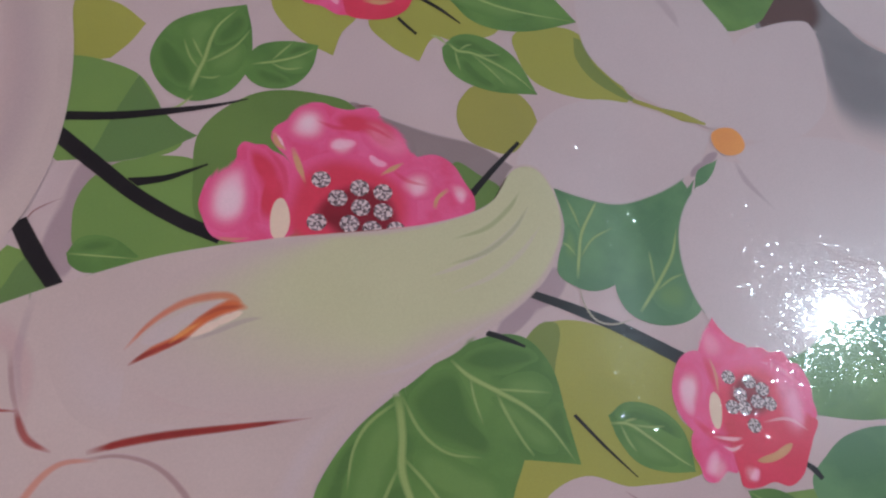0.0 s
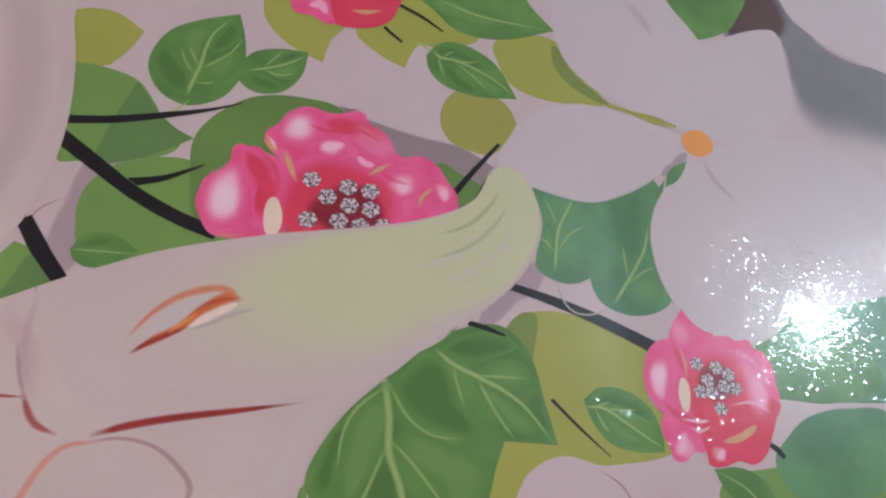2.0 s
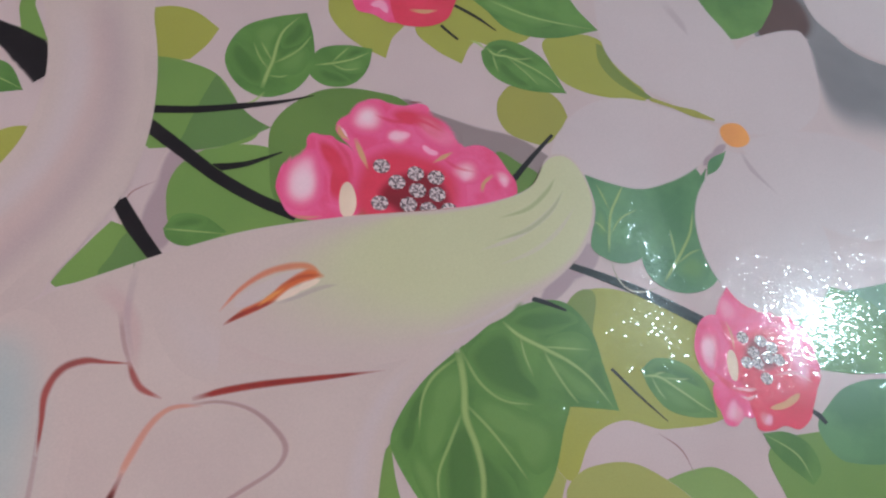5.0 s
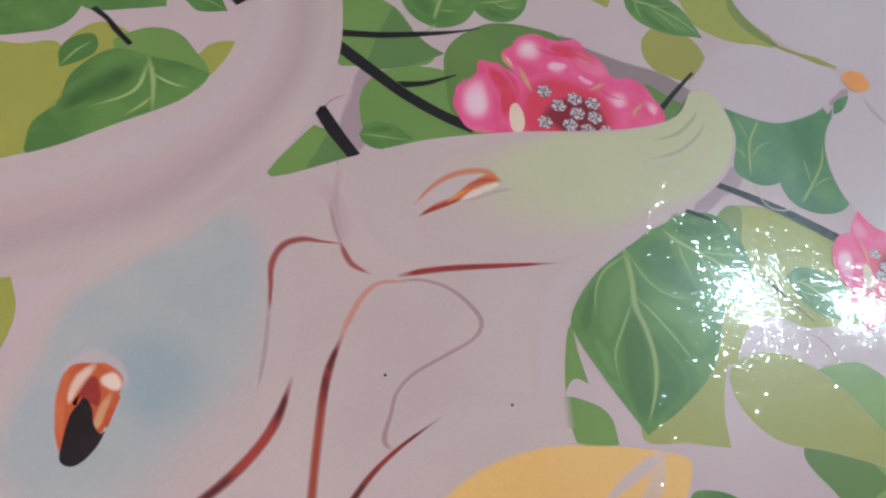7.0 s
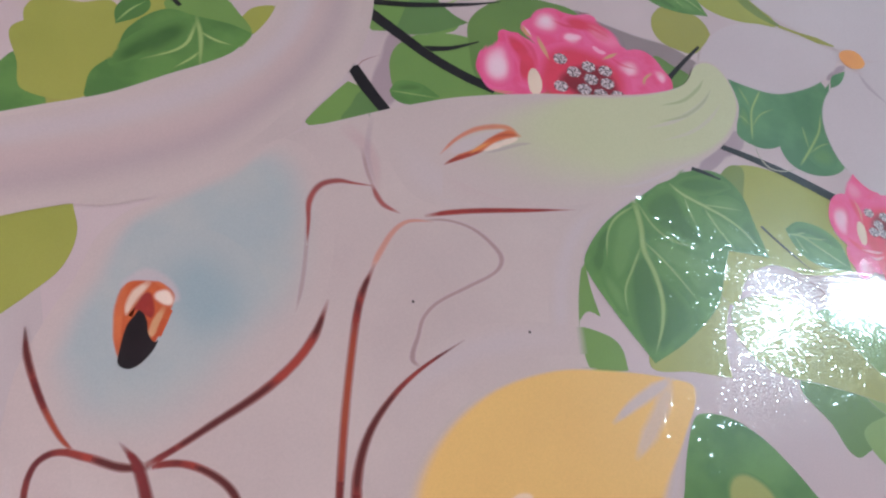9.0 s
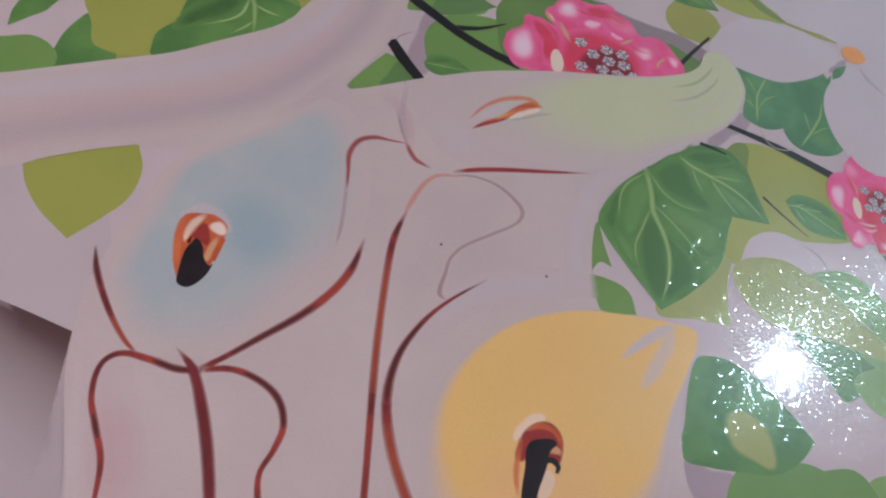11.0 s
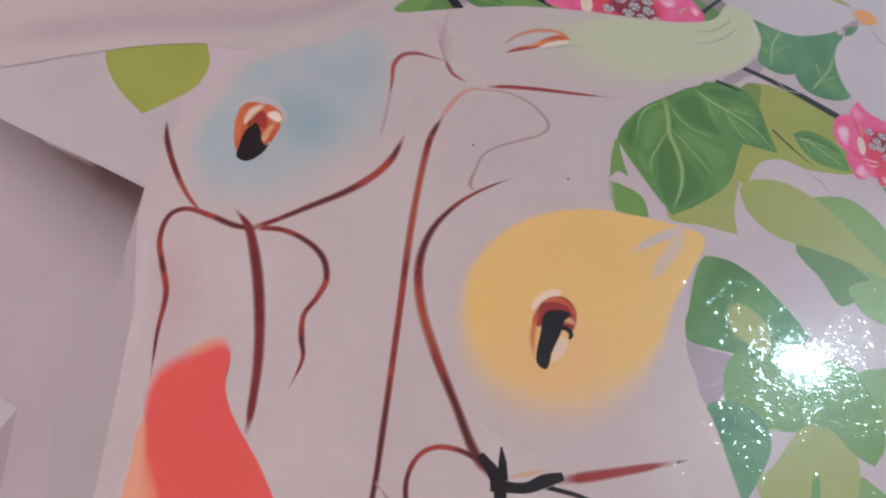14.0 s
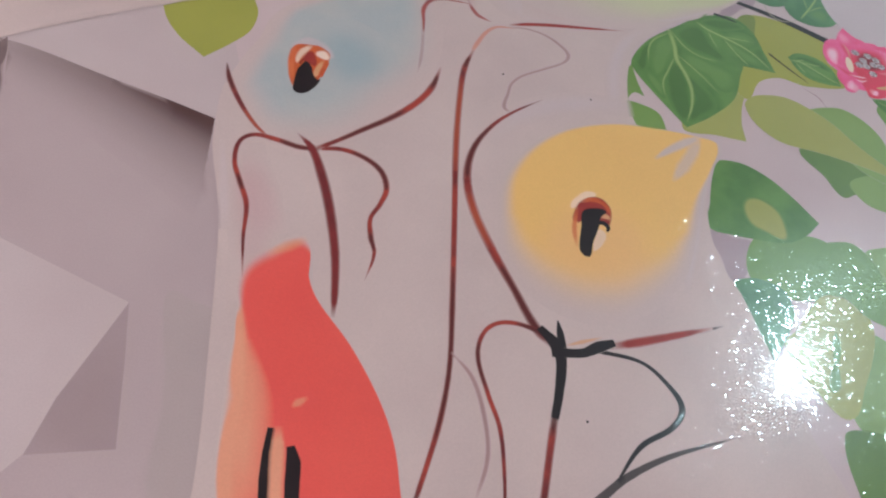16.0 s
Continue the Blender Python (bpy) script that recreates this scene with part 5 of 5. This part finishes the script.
band("blush", [(-33.9, -9.5, 3), (-32.6, -15.0, 4), (-30.6, -21.0, 4), (-29.8, -25.5, 3)], "blush", 12.18, lily, 0.4)
band("highlight", [(-12.6, -4.6, 2), (-9.4, -0.2, 3), (-4.0, 2.6, 3.2), (2.0, 3.4, 2.2)], "white_soft", 12.42, lily, 0.6)
band("highlight", [(-14.4, 20.8, 3), (-11.0, 16.6, 5), (-6.0, 15.4, 4), (0.0, 15.8, 2)], "white_soft", 12.17, lily, 0.45)

# seed marks: orange, wine and black
sheet("halo", [(-32.8, 2.9), (-32.4, 4.1), (-31.3, 5.0), (-29.7, 4.7), (-28.4, 3.5), (-28.2, 2.2), (-29.9, 2.7), (-31.6, 2.6)], "white_soft", 12.9, lily, feather=0.7, strength=0.8)
sheet("seed", [(-32.2, 3.4), (-32.6, 1.9), (-32.2, -0.3), (-31.4, -2.3), (-30.6, -3.0), (-29.7, -2.5), (-29.1, -0.7), (-28.7, 1.6), (-28.7, 2.9), (-29.7, 3.7), (-30.8, 3.8)], "coral", 13, lily, feather=0.18)
stroke("seed", [(-32.1, 3.2, 0.37), (-32.2, 1.5, 0.64), (-31.8, -0.7, 0.53), (-31.4, -2.0, 0.26)], "orange_ink", 13.05, lily)
stroke("seed", [(-30.6, 3.7, 0.38), (-31.3, 2.7, 0.79), (-31.6, 1.6, 0.55), (-31.6, 0.8, 0.18)], "cream", 13.1, lily, strength=0.9)
stroke("seed", [(-30.4, 3.8, 0.24), (-29.8, 3.5, 0.38), (-29.1, 3.1, 0.19)], "orange_ink", 13.11, lily, strength=0.8)
sheet("seed", [(-31.3, 0.8), (-31.2, 1.8), (-30.6, 2.9), (-29.9, 2.0), (-29.8, 0.9), (-30.4, 1.0), (-31.0, 1.3)], "red_ink", 13.13, lily, feather=0.2)
sheet("seed", [(-30.3, 2.7), (-29.5, 3.4), (-28.7, 2.9), (-28.6, 2.0), (-29.5, 1.9)], "pearl", 13.14, lily, feather=0.45)
stroke("seed", [(-29.2, 1.9, 0.37), (-29.5, 0.7, 0.50), (-29.6, -0.2, 0.49), (-29.6, -0.6, 0.27)], "cream_dull", 13.15, lily)
stroke("seed", [(-28.7, 1.7, 0.23), (-29.0, 0.6, 0.50), (-29.1, -0.4, 0.36)], "coral", 13.16, lily)
sheet("seed", [(-30.8, 1.4), (-30.1, 0.7), (-29.8, -0.2), (-29.3, -0.8), (-29.0, -0.7), (-29.4, -2.0), (-30.3, -3.0), (-31.2, -2.8), (-31.4, -1.8), (-31.4, 0.1), (-31.1, 0.9)], "black_ink", 13.2, lily, feather=0.1)
sheet("halo", [(-4.8, -11.1), (-4.6, -9.8), (-3.3, -8.5), (-2.1, -8.7), (-3.1, -9.4), (-4.1, -10.5)], "pearl", 12.94, lily, feather=0.5, strength=0.7)
sheet("seed", [(-4.3, -12.5), (-4.2, -10.5), (-3.1, -9.3), (-1.9, -9.1), (-1.0, -10.0), (-0.9, -11.4), (-1.4, -12.4), (-2.2, -11.8), (-2.6, -11.0)], "red_ink", 13.013, lily, feather=0.22)
stroke("seed", [(-3.7, -10.0, 0.36), (-2.7, -9.5, 0.55), (-1.5, -9.9, 0.42), (-1.0, -11.1, 0.24)], "coral", 13.026, lily, strength=0.85)
stroke("seed", [(-4.1, -10.7, 0.36), (-4.4, -13.1, 0.52), (-4.2, -15.1, 0.28)], "orange_ink", 13.03, lily, strength=0.85)
sheet("seed", [(-2.3, -12.7), (-1.6, -12.8), (-1.4, -13.7), (-2.0, -14.8), (-2.8, -15.3)], "cream", 13.06, lily, feather=0.35, strength=0.75)
stroke("seed", [(-2.0, -11.4, 0.36), (-1.5, -11.2, 0.60), (-1.0, -11.5, 0.30)], "cream_dull", 13.07, lily)
sheet("seed", [(-3.6, -11.0), (-2.3, -10.4), (-1.4, -10.6), (-1.9, -11.4), (-2.1, -12.5), (-2.7, -14.4), (-3.0, -15.9), (-3.6, -15.9), (-4.0, -15.2), (-3.8, -12.8)], "black_ink", 13.21, lily, feather=0.1)
stroke("seed", [(-2.4, -12.1, 0.47), (-1.7, -12.0, 0.47), (-1.3, -12.4, 0.41), (-1.4, -12.9, 0.23)], "black_ink", 13.23, lily)

# coral petal with a dark slot
sheet("patch", [(-28.1, -42), (-30, -33.3), (-30.4, -28.8), (-30.4, -25.4), (-28.5, -26.6), (-26.3, -35.2), (-25.3, -41.6)], "peach", 12.613, lily, feather=0.9)
sheet("patch", [(-31.3, -24.3), (-31.1, -22), (-29.5, -20.1), (-27, -18.8), (-26, -22.5), (-24.9, -24.5), (-21.9, -27.8), (-19.5, -31.2), (-17.9, -34.3), (-17, -37.4), (-16.5, -41.5), (-19.1, -45.9), (-23.2, -46.4), (-26.8, -42.8), (-28.1, -35.5), (-29.3, -30.5), (-30.4, -26.9)], "coral_red", 12.839, lily, feather=[1.6, 1.6, 1.8, 1.6, 0.4, 0.2, 0.15, 0.15, 0.15, 0.15, 0.2, 1.0, 1.0, 2.0, 1.6, 1.2, 1.1])
stroke("highlight", [(-29.3, -28.7, 0.44), (-27.7, -32.9, 1.65), (-27.1, -36.9, 2.33), (-26.3, -41.7, 2.17)], "peach", 12.9, lily, strength=0.55)
stroke("highlight", [(-29.7, -21.1, 0.49), (-28.2, -20, 1.08), (-26.8, -19, 0.6)], "orange_centre", 12.95, lily, strength=0.35)
stroke("highlight", [(-25.2, -33.4, 0.25), (-24.8, -33, 0.66), (-24.2, -32.5, 0.25)], "peach", 13.039, lily, strength=0.7)
stroke("slot", [(-26.3, -35.1, 0.4), (-26.1, -36.8, 0.78), (-25.9, -38.7, 0.84), (-25.2, -42.6, 0.72)], "black_ink", 13.139, lily)
stroke("slot", [(-25.8, -34.9, 0.56), (-25.5, -36.7, 0.94), (-25.2, -38.6, 0.91), (-24.5, -42.5, 0.86)], "peach", 13.252, lily)
stroke("slot", [(-24.7, -36.2, 0.55), (-24.3, -37.3, 1), (-24.1, -38.8, 1.06), (-23.6, -42.4, 0.93)], "black_ink", 13.152, lily)

# brush-drawn outlines in brown and red
sheet("brush_line", [(-9.6, 19.5), (-8.4, 21.1), (-6.6, 22.3), (-4.4, 22.8), (-5.5, 21.8), (-7.3, 20.5), (-8.5, 19.5)], "white_soft", 12.913, lily, feather=0.35, strength=0.65)
sheet("brush_line", [(-6.8, 20.2), (-5.5, 21.3), (-3.9, 22.2), (-3.4, 22.1), (-4.4, 21.2), (-5.7, 20.4)], "pearl", 12.93, lily, feather=0.3, strength=0.7)
stroke("brush_line", [(-6.5, 19.9, 0.25), (-4.9, 20.7, 0.44), (-3.3, 21.5, 0.38), (-2.2, 21.8, 0.19)], "mauve_shade", 12.92, lily, strength=0.5)
stroke("brush_line", [(-10.4, 19.0, 0.18), (-9.1, 20.9, 0.37), (-7.5, 22.3, 0.57), (-5.8, 23.0, 0.64), (-4.4, 23.1, 0.58), (-3.4, 22.4, 0.26)], "orange_ink", 13.052, lily, strength=0.75)
stroke("brush_line", [(-9.9, 18.1, 0.18), (-8.6, 19.1, 0.55), (-7.1, 20.1, 0.55), (-5.9, 21.4, 0.63), (-4.4, 22.4, 0.89), (-3.2, 22.4, 0.26)], "orange_ink", 13.165, lily)
stroke("brush_line", [(-10.0, 18.0, 0.18), (-9.0, 18.8, 0.42), (-7.8, 19.5, 0.43), (-6.5, 20.2, 0.19)], "red_ink", 13.18, lily, strength=0.9)
stroke("brush_line", [(-6.3, 21.4, 0.25), (-5.0, 22.2, 0.38), (-3.5, 22.5, 0.19)], "red_ink", 13.19, lily, strength=0.45)
stroke("brush_line", [(-7.8, 19.6, 0.18), (-7.0, 20.4, 0.37), (-6.0, 21.2, 0.19)], "orange_centre", 13.2, lily, strength=0.8)
stroke("brush_line", [(-11.3, 12.6, 0.34), (-9.2, 13.3, 0.49), (-6.7, 13.9, 0.52), (-2.8, 14.6, 0.39), (1.6, 15.4, 0.11)], "red_ink", 13.065, lily)
stroke("brush_line", [(-17, 18.5, 0.36), (-16.3, 16.2, 0.35), (-15.6, 14.6, 0.26)], "faint", 13.078, lily, strength=0.6)
stroke("brush_line", [(-15.8, 15, 0.26), (-15.2, 13.8, 0.51), (-14.6, 13.1, 0.5), (-13.2, 12.5, 0.17)], "red_ink", 13.091, lily, strength=0.85)
stroke("brush_line", [(-15.6, 14.8, 0.13), (-17.2, 14.8, 0.26), (-18.6, 14.8, 0.55), (-19.9, 14.1, 0.59), (-20.5, 12.5, 0.54), (-20.3, 10.5, 0.33), (-20.1, 8.4, 0.16)], "red_ink", 13.104, lily, strength=0.9)
stroke("brush_line", [(-20.4, 10.9, 0.33), (-20.1, 7.6, 0.35), (-20, 4.9, 0.38), (-20.1, 2.7, 0.15)], "faint", 12.926, lily, strength=0.5)
stroke("brush_line", [(-10.5, 12.2, 0.21), (-12.5, 11.9, 0.37), (-13.6, 10.8, 0.49), (-14.5, 8.7, 0.56), (-15, 7.1, 0.39)], "orange_ink", 13.117, lily, strength=0.55)
brush([(-14.8, 7.6, 0.25), (-15.5, 4.9, 0.61), (-15.7, 2.2, 0.58), (-15.6, -5.4, 0.59), (-15, -15.1, 0.49), (-14.5, -23.5, 0.47), (-14.3, -28.4, 0.41), (-14.6, -32.5, 0.45), (-15.3, -36.4, 0.37), (-16.2, -40.4, 0.35)], "umber_ink", 13.178, dark=[(0.2, 1.2), (4.2, 7.5)], light=[(1.6, 3.6)])
stroke("brush_line", [(-11.4, 12.2, 0.21), (-9.3, 12.5, 0.25), (-7.2, 12, 0.33), (-5.4, 10.6, 0.41), (-4.8, 9.5, 0.44), (-5.3, 8.3, 0.28), (-7.4, 6.7, 0.31), (-9.7, 5, 0.3), (-10.7, 3.6, 0.3), (-11, 2.1, 0.33), (-11.3, 0.2, 0.42), (-10.7, -0.4, 0.24)], "faint", 13.13, lily, strength=0.7)
brush([(-7.5, 2.2, 0.14), (-10.5, -0.4, 0.29), (-12.4, -2.7, 0.42), (-13.9, -5.8, 0.58), (-14.3, -9.3, 0.70), (-13.5, -12.9, 0.78), (-11.7, -16.8, 0.78), (-9.7, -20.3, 0.67), (-7.6, -23.9, 0.78), (-6, -25.2, 0.83)], "umber_ink", 13.143, dark=[(1.8, 4.2), (6.2, 9)], light=[(4.3, 6.2)])
brush([(-37.8, -0.8, 0.22), (-37, -2.9, 0.52), (-35.3, -5.7, 0.46), (-33.5, -7.9, 0.38), (-32.1, -9, 0.21)], "umber_ink", 13.156, dark=[(0, 1.6)], light=[(2, 4)])
brush([(-31, -23.5, 0.11), (-31.8, -19.8, 0.28), (-32.3, -16.6, 0.42), (-33.4, -14.3, 0.47), (-34.3, -12.3, 0.39), (-34.4, -10, 0.41), (-33.4, -9, 0.46), (-31.4, -9.1, 0.54), (-29.3, -9.5, 0.58), (-27.4, -9.3, 0.45)], "umber_ink", 13.191, dark=[(2.3, 3.4), (6.8, 9)])
brush([(-28.5, -9.6, 0.40), (-25.9, -8.9, 0.50), (-23.8, -9.3, 0.53), (-22, -10.5, 0.57), (-21.2, -12.4, 0.51), (-21.5, -14.2, 0.42), (-22.1, -15.9, 0.37), (-21.8, -17.8, 0.48), (-21.3, -19.4, 0.31), (-21.7, -22.1, 0.07)], "umber_ink", 13.163, dark=[(1.4, 4.4), (6.4, 8)])
brush([(-17.9, 4.1, 0.26), (-18.5, 1.1, 0.64), (-19.6, -1.2, 0.67), (-21.5, -3.6, 0.66), (-24.3, -6.2, 0.55), (-26.5, -8.2, 0.45), (-28.2, -9.5, 0.45)], "umber_ink", 13.265, dark=[(0.2, 1.2), (2.6, 5)])
stroke("brush_line", [(-29.8, -7.9, 0.15), (-28.3, -9.3, 0.69), (-26.9, -12.1, 0.85), (-25.6, -15.6, 0.82), (-24.4, -20, 0.69), (-23.8, -23.7, 0.57), (-23.6, -25.8, 0.32)], "wine_ink", 13.313, lily)
brush([(-6, -25.1, 0.62), (-8.1, -23.9, 0.42), (-10.4, -23.8, 0.39), (-11.8, -24.9, 0.35), (-12.2, -27.1, 0.38), (-11.2, -30.2, 0.36), (-10.2, -32.7, 0.35), (-9.7, -36.4, 0.27), (-9.6, -39.5, 0.20)], "umber_ink", 13.169, dark=[(0, 1.6), (3.2, 5)])
stroke("brush_line", [(-7.4, -23.7, 0.62), (-6, -25.1, 1.07), (-5.6, -26.4, 0.90), (-5.8, -29.3, 0.72), (-6.1, -31.2, 0.63)], "black_ink", 13.278, lily)
brush([(-6, -30.3, 0.58), (-6.4, -33.4, 0.56), (-6.9, -37.6, 0.53), (-7.3, -40.3, 0.51)], "umber_ink", 13.204, dark=[(0, 0.8)])
stroke("brush_line", [(-6.4, -25.7, 0.92), (-3.9, -25.4, 0.76), (-2.5, -24.6, 0.99), (-1.2, -24, 0.62)], "black_ink", 13.291, lily)
stroke("brush_line", [(-1.6, -24.4, 0.61), (0.8, -23.6, 0.79), (4.3, -22.3, 0.62), (7.4, -21.1, 0.27)], "red_ink", 13.217, lily)
stroke("brush_line", [(5.3, -22.1, 0.19), (6.8, -21.4, 0.35), (8.4, -20.7, 0.11)], "black_ink", 13.176, lily, strength=0.8)
stroke("brush_line", [(-5.3, -25, 0.17), (-3.9, -24.4, 0.39), (-2.2, -23.7, 0.18)], "cream_dull", 13.182, lily, strength=0.8)
stroke("brush_line", [(-2.5, -25, 0.38), (1, -25.4, 0.33), (3.1, -27.1, 0.40), (4, -28.8, 0.54), (3.1, -30.5, 0.45), (0.5, -32.4, 0.41), (-1.4, -35.2, 0.17)], "black_ink", 13.23, lily)
stroke("brush_line", [(-4.1, -38, 0.70), (-2.5, -36.5, 0.65), (-0.7, -34.9, 0.60), (2.4, -33, 0.44), (5.6, -31.6, 0.27), (8.3, -30.5, 0.11)], "black_ink", 13.243, lily, strength=0.9)
stroke("brush_line", [(-14.3, -27.1, 0.17), (-12.5, -29, 0.38), (-11.4, -32, 0.36), (-11, -35, 0.35), (-11.7, -38.2, 0.26)], "faint", 13.195, lily, strength=0.8)
stroke("brush_line", [(-5.9, -22.8, 0.12), (-5.7, -23.9, 0.62), (-5.5, -25.2, 0.69)], "black_ink", 13.326, lily)
for x, y in [(-2.5, 3.5), (-11.6, 4.8), (-3.6, -31.1)]:
    speck(x, y, 0.13, 14, lily)
